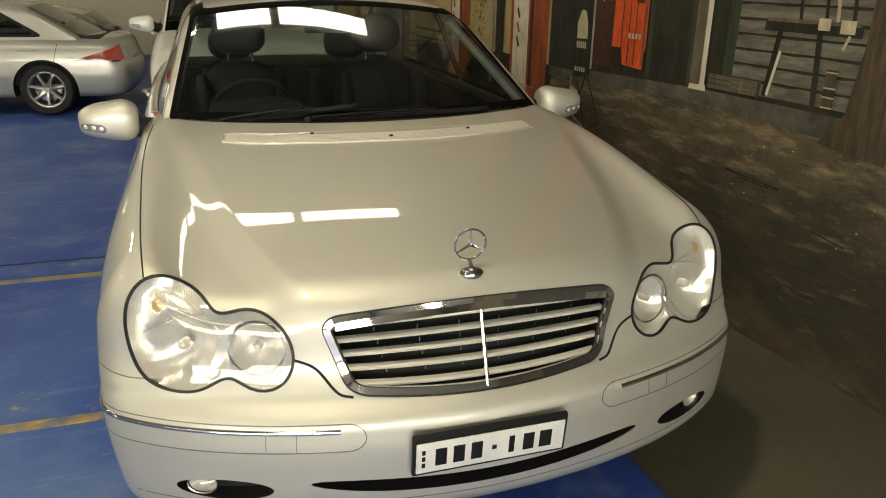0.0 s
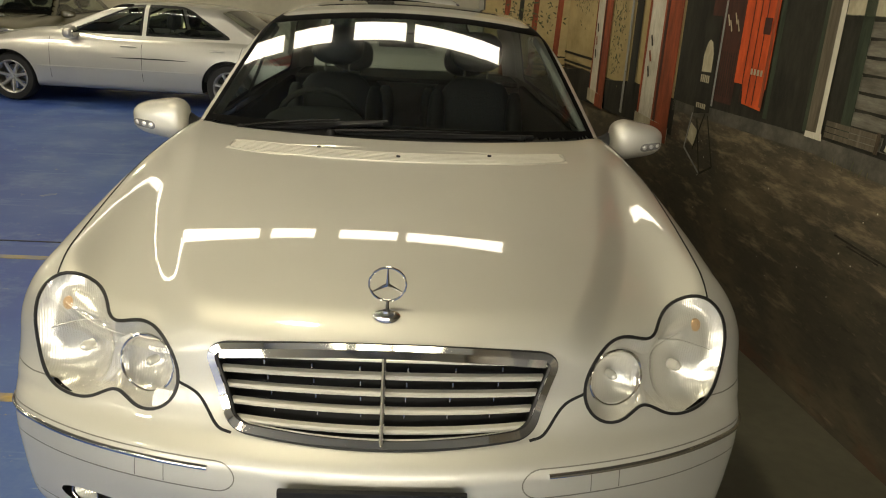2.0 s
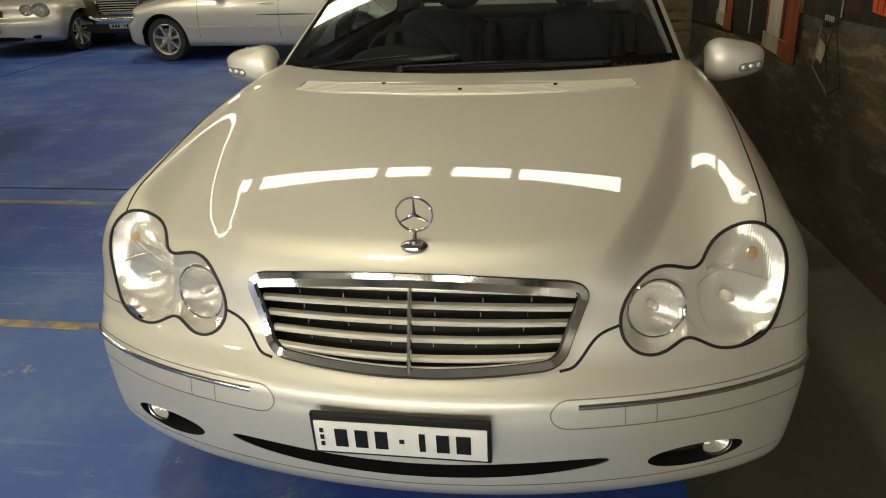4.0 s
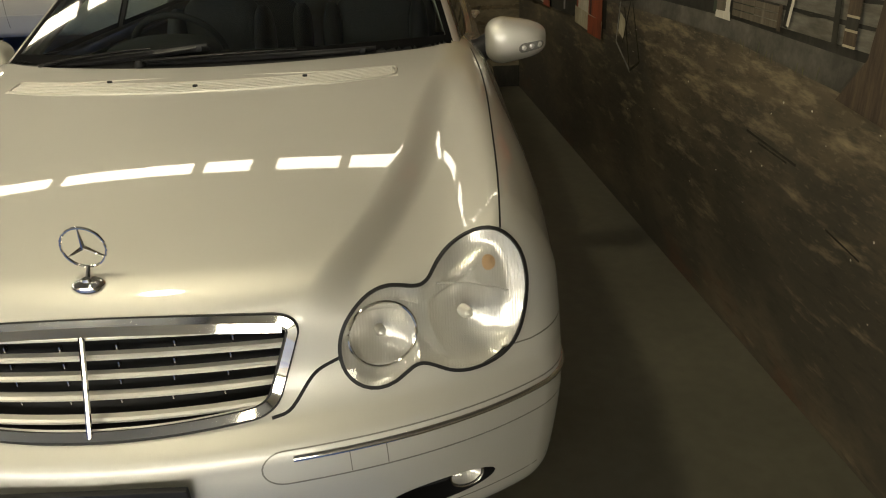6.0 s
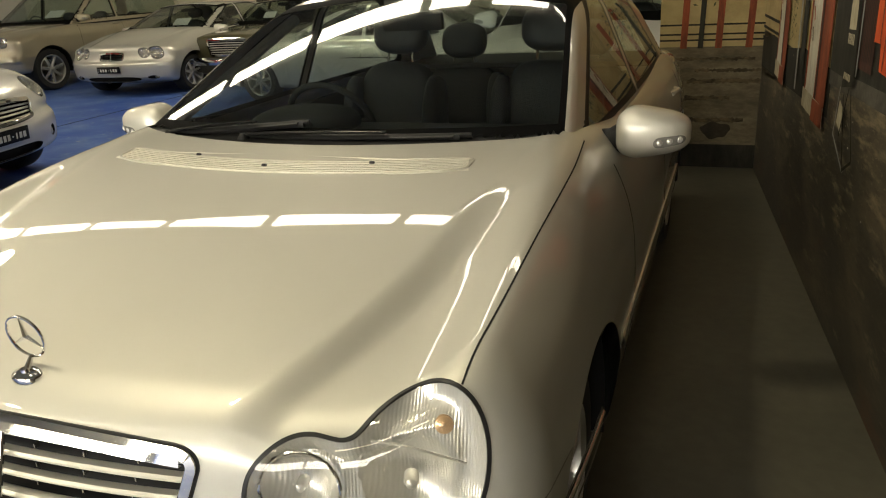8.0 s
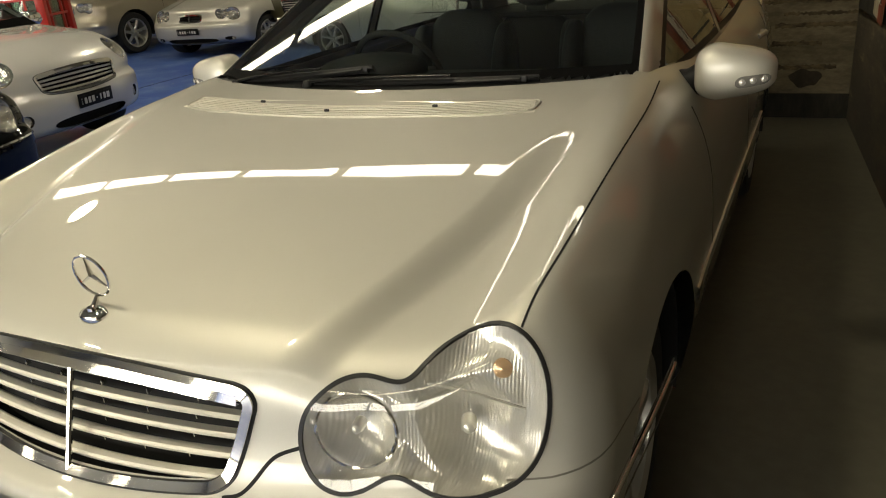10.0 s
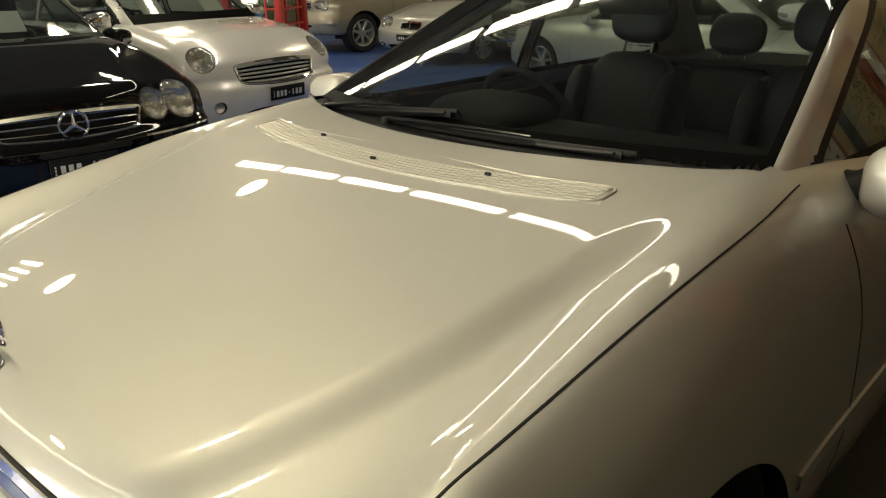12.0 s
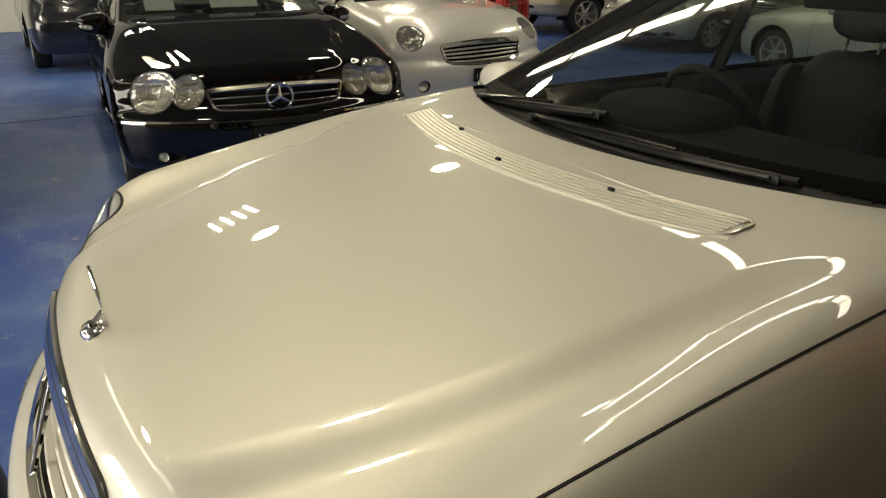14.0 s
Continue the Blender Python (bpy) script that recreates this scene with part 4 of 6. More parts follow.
CEIL = 5.2
def worn_floor():
    """Blue floor paint, scuffed pale and flaked through to ochre in patches."""
    m = mat("worn_blue_floor_paint", (0.04, 0.085, 0.30), 0.32, spec=0.3)
    n, l = m.node_tree.nodes, m.node_tree.links
    b = n["Principled BSDF"]
    co = n.new("ShaderNodeTexCoord").outputs["Object"]
    last = n.new("ShaderNodeRGB").outputs[0]
    last.default_value = (0.030, 0.072, 0.30, 1)
    for size, detail, rough, lo, hi, colour in ((0.55, 3, 0.5, 0.42, 0.66, (0.075, 0.14, 0.36)), (2.2, 8, 0.72, 0.50, 0.74, (0.14, 0.21, 0.38)), (5.0, 10, 0.8, 0.60, 0.66, (0.30, 0.30, 0.26)), (3.1, 10, 0.85, 0.635, 0.67, (0.36, 0.27, 0.09))):
        t, r, x = n.new("ShaderNodeTexNoise"), n.new("ShaderNodeMapRange"), n.new("ShaderNodeMix")
        t.inputs["Scale"].default_value, t.inputs["Detail"].default_value, t.inputs["Roughness"].default_value = size, detail, rough
        r.inputs["From Min"].default_value, r.inputs["From Max"].default_value = lo, hi
        x.data_type = "RGBA"
        l.new(co, t.inputs["Vector"])
        l.new(t.outputs["Fac"], r.inputs["Value"])
        l.new(r.outputs[0], x.inputs["Factor"])
        l.new(last, x.inputs["A"])
        x.inputs["B"].default_value = (*colour, 1)
        last = x.outputs["Result"]
    for turn, stretch, size, lo, hi, colour in ((9, (0.45, 5.0, 1), 1.6, 0.57, 0.74, (0.17, 0.25, 0.42)), (-6, (0.6, 7.0, 1), 3.2, 0.63, 0.72, (0.34, 0.38, 0.40))):
        mp, t, r, x = n.new("ShaderNodeMapping"), n.new("ShaderNodeTexNoise"), n.new("ShaderNodeMapRange"), n.new("ShaderNodeMix")
        mp.inputs["Scale"].default_value, mp.inputs["Rotation"].default_value = stretch, (0, 0, radians(turn))
        t.inputs["Scale"].default_value, t.inputs["Detail"].default_value, t.inputs["Roughness"].default_value = size, 10, 0.75
        r.inputs["From Min"].default_value, r.inputs["From Max"].default_value = lo, hi
        x.data_type = "RGBA"
        l.new(co, mp.inputs["Vector"])
        l.new(mp.outputs[0], t.inputs["Vector"])
        l.new(t.outputs["Fac"], r.inputs["Value"])
        l.new(r.outputs[0], x.inputs["Factor"])
        l.new(last, x.inputs["A"])
        x.inputs["B"].default_value = (*colour, 1)
        last = x.outputs["Result"]
    l.new(last, b.inputs["Base Color"])
    t, k = n.new("ShaderNodeTexNoise"), n.new("ShaderNodeMapRange")
    t.inputs["Scale"].default_value, t.inputs["Detail"].default_value = 2.0, 8
    k.inputs["To Min"].default_value, k.inputs["To Max"].default_value = 0.32, 0.6
    l.new(co, t.inputs["Vector"])
    l.new(t.outputs["Fac"], k.inputs["Value"])
    l.new(k.outputs[0], b.inputs["Roughness"])
    return m


FLOOR_BLUE = worn_floor()
FLOOR_GREY = mat("grey_concrete_floor", (0.094, 0.087, 0.058), 0.5, stain=0.25, stain_scale=1.4, grain=0.15, scale=18, bump=0.04)
WALL_BEIGE = mat("beige_wall_paint", (0.70, 0.65, 0.50), 0.8, stain=0.06, stain_scale=0.8, grain=0.05, scale=12)
WALL_WHITE = mat("white_wall_paint", (0.72, 0.70, 0.62), 0.8, stain=0.06, stain_scale=0.8, grain=0.05, scale=12)
CEILING = mat("dim_roof_sheet", (0.22, 0.215, 0.18), 0.8, stain=0.1, stain_scale=0.5, grain=0.05, scale=6)
SKY_PANEL = mat("glowing_roof_panel", (0.9, 0.9, 0.85), 0.5, glow=(1.0, 0.90, 0.70, 12.0))
SKY_DIM = mat("dim_roof_panel", (0.9, 0.9, 0.85), 0.5, glow=(1.0, 0.91, 0.67, 6.0))
DAYLIGHT = mat("daylight_beyond_glass", (0.9, 0.9, 0.9), 0.5, glow=(1.0, 0.94, 0.80, 8.5))


def slab(name, x0, x1, y0, y1, z0, z1, material, label, category):
    bm = box(x1 - x0, y1 - y0, z1 - z0, ((x0 + x1) / 2, (y0 + y1) / 2, (z0 + z1) / 2))
    ob = part(name, bm, material, None, label, smooth=False)
    return tagged(ob, label, category, kind="structure")


slab("floor", -15.4, 3.2, -9, 14.2, -0.2, 0.0, FLOOR_BLUE, "worn blue painted showroom floor with scuffs", "floor")
bm = bmesh.new()
vs = [bm.verts.new(p) for p in ((0.93, -9, 0.004), (wall_x(-9), -9, 0.004), (wall_x(5.2), 5.2, 0.004), (0.55, 5.2, 0.004))]
bm.faces.new(vs)
tagged(part("floor_strip", bm, FLOOR_GREY, None, "", smooth=False), "unpainted grey concrete strip along the painted wall", "floor", kind="structure")
LINE_YELLOW = mat("worn_yellow_line_paint", (0.50, 0.34, 0.07), 0.45, stain=0.6, stain_scale=9, second=(0.12, 0.16, 0.26), grain=0.3, scale=30)
JOINT = mat("dark_floor_joint", (0.012, 0.014, 0.02), 0.7, grain=0.3)
slab("floor_line", -3.4, -0.55, 1.19, 1.245, 0.0, 0.004, LINE_YELLOW, "worn yellow bay line on the floor", "floor marking")
slab("floor_line_far", -3.4, -0.9, 2.66, 2.71, 0.0, 0.004, mat("faded_yellow_line_paint", (0.10, 0.13, 0.20), 0.4, stain=0.6, stain_scale=6, second=(0.30, 0.24, 0.10)), "faded yellow bay line on the floor", "floor marking")
slab("floor_joint", -15.3, 0.9, 2.945, 2.957, 0.0, 0.0035, JOINT, "dark saw-cut floor joint", "floor joint")
slab("floor_joint_cross", -6.406, -6.394, -8.9, 14.1, 0.0, 0.003, JOINT, "dark saw-cut floor joint across the hall", "floor joint")
slab("wall_west", -15.6, -15.4, -9, 14.2, 0, CEIL, WALL_WHITE, "plain white hall wall", "wall")
slab("wall_north", -15.4, 3.2, 14.2, 14.4, 0, CEIL, WALL_BEIGE, "plain beige hall wall", "wall")
# street front: a wall with a wide glazed opening
slab("wall_south_low", -15.4, 3.2, -9.2, -9, 0, 0.35, WALL_BEIGE, "low beige wall under the street windows", "wall")
slab("wall_south_high", -15.4, 3.2, -9.2, -9, 2.9, CEIL, WALL_BEIGE, "beige wall above the street windows", "wall")
slab("wall_south_west", -15.4, -9.6, -9.2, -9, 0.35, 2.9, WALL_BEIGE, "beige wall beside the street windows", "wall")
slab("wall_south_east", 2.4, 3.2, -9.2, -9, 0.35, 2.9, WALL_BEIGE, "beige wall beside the street windows", "wall")
slab("backdrop", -9.9, 2.7, -9.42, -9.40, 0.2, 3.1, DAYLIGHT, "pale daylight outside the street windows", "backdrop")
FRAME_GREY = mat("window_frame_grey", (0.10, 0.10, 0.10), 0.4, 0.4, stain=0.1)
for k in range(9):
    slab("window_frame", -9.6 + 1.5 * k - 0.04, -9.6 + 1.5 * k + 0.04, -9.14, -9.06, 0.35, 2.9, FRAME_GREY, "dark upright of the street windows", "window frame")
POST_GREY = mat("dark_grey_post_paint", (0.075, 0.068, 0.055), 0.6, stain=0.15, grain=0.1)
slab("wall_post", -0.98, -0.42, 14.05, 14.2, 0, CEIL, POST_GREY, "dark grey upright panel on the beige wall", "wall panel")
slab("wall_post_west", -8.62, -8.48, 14.05, 14.2, 0, CEIL, POST_GREY, "dark grey column against the beige wall", "column")
slab("ceiling", -15.6, 3.2, -9.2, 14.4, CEIL, CEIL + 0.15, CEILING, "dim metal roof lining", "ceiling")
# painted wall and its return
ang = math.degrees(math.atan(0.089))
bm = box(0.16, 14.4, CEIL, (0.08, 0, CEIL / 2))
bm.transform(pose(wall_x(-2.0), -2.0, 0, 0, 0, ang))
MURAL_GROUND = mat("mural_dirt_paint", (0.030, 0.024, 0.013), 0.7, stain=0.5, stain_scale=1.5, second=(0.075, 0.057, 0.03), grain=0.5, scale=9)
tagged(part("wall_east", bm, MURAL_GROUND, None, "", smooth=False), "side wall painted with a dirt yard mural", "wall", kind="structure")
slab("wall_return", 0.60, 1.45, 5.2, 5.36, 0, CEIL, MURAL_GROUND, "short return wall painted with the same mural", "wall")
slab("wall_return_side", 1.25, 3.2, 5.36, 14.2, 0, CEIL, WALL_WHITE, "plain white wall behind the mural", "wall")
# glowing roof panels in two rows, broken by the rafters
ROW_A = ((1.30, 0.06), (-0.06, -0.80), (-1.12, -1.68), (-1.84, -3.50), (-3.70, -5.28), (-5.50, -6.95), (-7.15, -8.7), (-8.90, -10.4))
for y0, wide, edges, glow_mat in ((4.93, 0.20, ROW_A, SKY_PANEL), (-5.4, 0.5, ROW_A, SKY_DIM)):
    for a, b in edges:
        bm = box(a - b, wide, 0.03)
        bm.transform(pose((a + b) / 2, y0 - 0.054 * (a + b) / 2, CEIL - 0.02, 0, 0, -3.1))
        tagged(part("roof_light", bm, glow_mat, None, "", smooth=False), "translucent roof light panel glowing warm white", "roof light", "roof lights")
HOUSING = mat("lamp_housing", (0.35, 0.34, 0.30), 0.4, 0.6, stain=0.1)
LAMP_GLOW = mat("lamp_glow", (0.9, 0.9, 0.85), 0.5, glow=(1.0, 0.89, 0.63, 160.0))


def high_bay(x, y):
    """A bell-shaped hall lamp on a rod."""
    th = thing("high_bay_lamp", "bell-shaped metal hall lamp hanging from the roof", "ceiling lamp", pose(x, y, CEIL - 0.75), "hall lamps")
    part("bell", lathe([(0.06, 0.34), (0.10, 0.30), (0.17, 0.16), (0.24, 0.02), (0.245, 0.0), (0.235, 0.02), (0.16, 0.15), (0.09, 0.28)], 32), HOUSING, th)
    part("rod", tube([(0, 0, 0.30), (0, 0, 0.75)], 0.012, 8), HOUSING, th)
    part("lamp_disc", lathe([(0.001, 0.02), (0.21, 0.02)], 32), LAMP_GLOW, th, "glowing lamp opening")
    return th


for x0, y0 in ((-1.0, -0.1), (-8.3, 1.3), (-7.25, 4.0), (-5.2, -3.0), (-5.2, 9.0), (-11.7, 6.7), (-12.5, -4.0)):
    high_bay(x0, y0)

TUBE_GLOW = mat("tube_glow", (0.9, 0.9, 0.85), 0.5, glow=(1.0, 0.95, 0.8, 30.0))
tl = thing("tube_light", "four-tube fluorescent light fitting under the roof", "ceiling lamp", pose(-12.4, 1.4, CEIL - 0.12))
part("tray", box(1.3, 1.1, 0.06, (0, 0, 0.05), bevel=0.01), HOUSING, tl)
for k in range(4):
    part("tube", tube([(-0.6, -0.4 + 0.27 * k, 0.0), (0.6, -0.4 + 0.27 * k, 0.0)], 0.04, 8), TUBE_GLOW, tl, "glowing tube")

# ---- the painted wall: flat shapes of paint on the plaster ----
def daub(name, colour, other=None, amount=0.35, stretch=(1, 1, 1), size=3.0, fine=22.0, band=(0.38, 0.62)):
    """Brushed mural paint: two tones mixed by a stretched noise, with fine bristle grain."""
    m = mat(name, colour, 0.72, spec=0.25)
    n, l = m.node_tree.nodes, m.node_tree.links
    b = n["Principled BSDF"]
    co, mp = n.new("ShaderNodeTexCoord"), n.new("ShaderNodeMapping")
    mp.inputs["Scale"].default_value = stretch
    l.new(co.outputs["Object"], mp.inputs["Vector"])
    last = None
    for sc, lo, hi in ((size, *band), (fine, 0.3, 0.7)):
        t, r = n.new("ShaderNodeTexNoise"), n.new("ShaderNodeMapRange")
        t.inputs["Scale"].default_value, t.inputs["Detail"].default_value, t.inputs["Roughness"].default_value = sc, 8, 0.7
        r.inputs["From Min"].default_value, r.inputs["From Max"].default_value = lo, hi
        l.new(mp.outputs[0], t.inputs["Vector"])
        l.new(t.outputs["Fac"], r.inputs["Value"])
        x = n.new("ShaderNodeMix")
        x.data_type = "RGBA"
        l.new(r.outputs[0], x.inputs["Factor"])
        if last is None:
            x.inputs["A"].default_value, x.inputs["B"].default_value = (*colour, 1), (*(other or [c * (1 - amount) for c in colour]), 1)
        else:
            x.blend_type = "MULTIPLY"
            l.new(last, x.inputs["A"])
            x.inputs["B"].default_value = (1 - amount,) * 3 + (1,)
        last = x.outputs["Result"]
    l.new(last, b.inputs["Base Color"])
    return m


def painted_dirt():
    """Dark brushed earth with drifts of sandy strokes that thicken towards the porch, and rusty patches."""
    m = mat("mural_dirt", (0.02, 0.016, 0.01), 0.62, spec=0.35)
    n, l = m.node_tree.nodes, m.node_tree.links
    b = n["Principled BSDF"]
    co, sep = n.new("ShaderNodeTexCoord"), n.new("ShaderNodeSeparateXYZ")
    l.new(co.outputs["Object"], sep.inputs[0])
    last = n.new("ShaderNodeRGB").outputs[0]
    last.default_value = (0.040, 0.034, 0.022, 1)
    for turn, stretch, size, lo, hi, rise, colour in ((18, (1, 0.55, 1.5), 2.3, 0.44, 0.74, 0.12, (0.115, 0.088, 0.050)), (14, (1, 0.5, 2.4), 6.0, 0.53, 0.74, 0.14, (0.24, 0.185, 0.105)), (24, (1, 0.7, 1.6), 1.4, 0.60, 0.74, 0.0, (0.075, 0.030, 0.014)), (10, (1, 0.45, 2.2), 15.0, 0.52, 0.82, 0.0, (0.012, 0.010, 0.007)), (16, (1, 0.5, 1.6), 48.0, 0.58, 0.80, 0.10, (0.18, 0.145, 0.085))):
        mp, t, a, r, x = n.new("ShaderNodeMapping"), n.new("ShaderNodeTexNoise"), n.new("ShaderNodeMath"), n.new("ShaderNodeMapRange"), n.new("ShaderNodeMix")
        mp.inputs["Scale"].default_value, mp.inputs["Rotation"].default_value = stretch, (radians(turn), 0, 0)
        t.inputs["Scale"].default_value, t.inputs["Detail"].default_value, t.inputs["Roughness"].default_value = size, 9, 0.68
        a.operation, a.inputs[1].default_value = "MULTIPLY_ADD", rise
        l.new(co.outputs["Object"], mp.inputs["Vector"])
        l.new(mp.outputs[0], t.inputs["Vector"])
        l.new(sep.outputs["Z"], a.inputs[0])
        l.new(t.outputs["Fac"], a.inputs[2])
        r.inputs["From Min"].default_value, r.inputs["From Max"].default_value = lo + rise * 0.62, hi + rise * 0.62
        l.new(a.outputs[0], r.inputs["Value"])
        x.data_type = "RGBA"
        l.new(r.outputs[0], x.inputs["Factor"])
        l.new(last, x.inputs["A"])
        x.inputs["B"].default_value = (*colour, 1)
        last = x.outputs["Result"]
    l.new(last, b.inputs["Base Color"])
    return m


M_DIRT = painted_dirt()
M_ROAD = daub("mural_road", (0.19, 0.155, 0.092), (0.09, 0.073, 0.044), 0.35, (1, 0.6, 1.8), 4, 22)
M_DIRT_LIGHT = daub("mural_sandy_streak", (0.16, 0.115, 0.058), (0.035, 0.026, 0.015), 0.5, (1, 0.8, 1.8), 9, 48)
M_DARK = daub("mural_dark_shade", (0.014, 0.013, 0.009), (0.035, 0.032, 0.022), 0.4, (1, 2, 0.6), 4, 20)
M_GREEN = daub("mural_dark_green", (0.025, 0.034, 0.020), (0.05, 0.06, 0.035), 0.3, (1, 3, 0.5), 5, 24)
M_KERB = daub("mural_kerb_grey", (0.115, 0.105, 0.080), (0.06, 0.055, 0.042), 0.35, (1, 1, 1), 5, 25)
M_BOARD = daub("mural_weatherboard", (0.19, 0.175, 0.135), (0.10, 0.09, 0.065), 0.4, (1, 0.5, 3), 5, 25)
M_CREAM = daub("mural_cream", (0.50, 0.44, 0.30), (0.32, 0.28, 0.18), 0.25, (1, 1.5, 0.8), 5, 30)
M_OCHRE = daub("mural_ochre_sky", (0.44, 0.34, 0.16), (0.33, 0.25, 0.11), 0.2, (1, 0.7, 1), 2.5, 14)
M_RED = daub("mural_rusty_red", (0.33, 0.075, 0.028), (0.17, 0.045, 0.02), 0.35, (1, 3, 0.6), 5, 25)
M_ORANGE = daub("mural_orange_red", (0.62, 0.095, 0.02), (0.42, 0.06, 0.015), 0.3, (1, 2, 0.7), 5, 25)
M_MAROON = daub("mural_maroon", (0.075, 0.028, 0.018), (0.045, 0.02, 0.014), 0.3, (1, 2, 0.7), 5, 25)
M_WHITE = daub("mural_white", (0.62, 0.58, 0.46), (0.45, 0.41, 0.31), 0.2, (1, 2, 0.7), 6, 30)
M_POST = daub("mural_post_brown", (0.085, 0.070, 0.045), (0.15, 0.125, 0.085), 0.4, (1, 4, 0.4), 5, 25)
M_TRUNK = daub("mural_trunk_brown", (0.10, 0.072, 0.042), (0.045, 0.032, 0.02), 0.4, (1, 5, 0.5), 6, 25)
M_LEAF = daub("mural_leaf_green", (0.06, 0.075, 0.03), (0.12, 0.11, 0.05), 0.4, (1, 1, 1), 14, 40)
M_STEEL = daub("mural_steel_grey", (0.20, 0.20, 0.18), (0.33, 0.32, 0.28), 0.3, (1, 3, 0.5), 5, 25)

WALL_TURN = pose(wall_x(0), 0, 0, 0, 0, ang)
mural = thing("wall_mural", "mural of an old fuel stop with pumps, porch and dirt yard", "mural", WALL_TURN)


def patch(name, pts, material, layer=1):
    """A flat shape of paint: corners as (along, height) on the wall."""
    bm = bmesh.new()
    d = -0.0025 * layer
    bm.faces.new([bm.verts.new((d, s, z)) for s, z in pts])
    return part(name, bm, material, mural, smooth=False)


def bar_patch(name, a, b, w, material, layer):
    """A painted stroke from a to b."""
    (s0, z0), (s1, z1) = a, b
    k = math.hypot(s1 - s0, z1 - z0)
    u, v = -(z1 - z0) / k * w / 2, (s1 - s0) / k * w / 2
    return patch(name, [(s0 + u, z0 + v), (s1 + u, z1 + v), (s1 - u, z1 - v), (s0 - u, z0 - v)], material, layer)


def rect(name, s0, s1, z0, z1, material, layer):
    return patch(name, [(s0, z0), (s1, z0), (s1, z1), (s0, z1)], material, layer)


def rough_edge(s0, s1, z0, z1, n, amp, seed):
    """A band whose long edges wander like a brush stroke."""
    rnd = random.Random(seed)
    t = [k / n for k in range(n + 1)]
    top = [(s0 + (s1 - s0) * k, z1 + rnd.uniform(-amp, amp)) for k in t]
    low = [(s0 + (s1 - s0) * k, z0 + rnd.uniform(-amp, amp)) for k in reversed(t)]
    return top + low


T = 3.2
# yard ground, far ground, porch
rect("painted_ground", -4.0, 5.21, 0.004, 0.985, M_DIRT, 1)
rect("painted_porch_shade", -4.0, 2.92, 0.985, T, M_DARK, 1)
patch("painted_yard", [(2.92, 0.985), (2.92, 0.80), (5.21, 0.70), (5.21, 0.985)], M_DIRT, 1)
rect("painted_sky", 2.92, 5.21, 0.985, T, M_OCHRE, 1)
patch("painted_hedge", [(2.92, 0.80), (5.21, 0.74), (5.21, 0.93), (4.7, 0.99), (4.2, 0.96), (3.6, 1.02), (2.92, 1.0)], M_DARK, 2)
patch("painted_kerb", [(-4.0, 0.93), (0.9, 0.945), (1.6, 0.978), (2.45, 0.958), (2.95, 0.94), (2.95, 1.0), (2.45, 1.021), (1.6, 1.042), (0.9, 1.036), (-4.0, 1.03)], M_KERB, 2)
# scrape marks and a dropped branch in the yard
for a, b, w in (((1.05, 0.70), (1.36, 0.719), 0.008), ((1.10, 0.692), (1.28, 0.70), 0.006), ((0.70, 0.56), (0.86, 0.58), 0.006)):
    bar_patch("painted_branch", a, b, w, M_DARK, 2)
rnd = random.Random(5)
for k in range(26):
    s, z, r = rnd.uniform(0.6, 2.6), rnd.uniform(0.4, 0.9), rnd.uniform(0.002, 0.0045)
    patch("painted_pebble", [(s + r * math.cos(a), z + r * math.sin(a)) for a in (0, 1.2, 2.5, 3.6, 5.1)], M_WHITE, 3)
# weatherboards with window, beam and porch post
for k in range(9):
    rect("painted_board", 0.30, 1.42, 1.06 + 0.062 * k, 1.118 + 0.062 * k, M_BOARD, 2)
    patch("painted_board_shadow", rough_edge(0.32, 1.40, 1.112 + 0.062 * k, 1.121 + 0.062 * k, 14, 0.003, 40 + k), M_DARK, 3)
rect("painted_beam", 0.2, 1.56, 1.50, 1.565, M_CREAM, 4)
rect("painted_beam_shadow", 0.2, 1.56, 1.485, 1.503, M_DARK, 4)
rect("painted_dark_post", 1.40, 1.46, 1.07, T, M_GREEN, 4)
rect("painted_post", 1.595, 1.665, 1.045, T, M_POST, 4)
rect("painted_post_light", 1.565, 1.597, 1.045, T, M_WHITE, 4)
patch("painted_post_foot", [(1.55, 1.035), (1.665, 1.035), (1.66, 1.058), (1.555, 1.062)], M_WHITE, 5)
rect("painted_door", 1.68, 1.98, 1.045, T, M_DARK, 3)
rect("painted_door_frame", 1.965, 2.0, 1.05, T, M_GREEN, 4)
rect("painted_door_frame", 1.665, 1.69, 1.05, T, M_GREEN, 4)
# crate, table, stool, tin
for k in range(3):
    rect("painted_crate_slat", 1.23, 1.54, 1.055 + 0.022 * k, 1.074 + 0.022 * k, M_POST, 5)
rect("painted_crate_end", 1.225, 1.245, 1.05, 1.125, M_TRUNK, 6)
rect("painted_table_top", 0.79, 1.25, 1.325, 1.372, M_DARK, 5)
rect("painted_table_edge", 0.80, 1.24, 1.362, 1.376, M_POST, 6)
bar_patch("painted_table_leg", (1.165, 1.33), (1.205, 1.065), 0.026, M_DARK, 5)
bar_patch("painted_table_leg_light", (1.150, 1.25), (1.188, 1.07), 0.014, M_WHITE, 6)
bar_patch("painted_table_leg", (0.975, 1.33), (0.955, 1.06), 0.026, M_DARK, 5)
for s in (0.835, 0.905, 0.955, 1.075):
    bar_patch("painted_chair_rail", (s, 1.37), (s + 0.012, 1.50), 0.016, M_DARK if s != 0.905 else M_CREAM, 5)
rect("painted_cloth", 0.93, 0.985, 1.342, 1.386, M_CREAM, 7)
rect("painted_cloth", 0.82, 0.885, 1.336, 1.384, M_CREAM, 7)
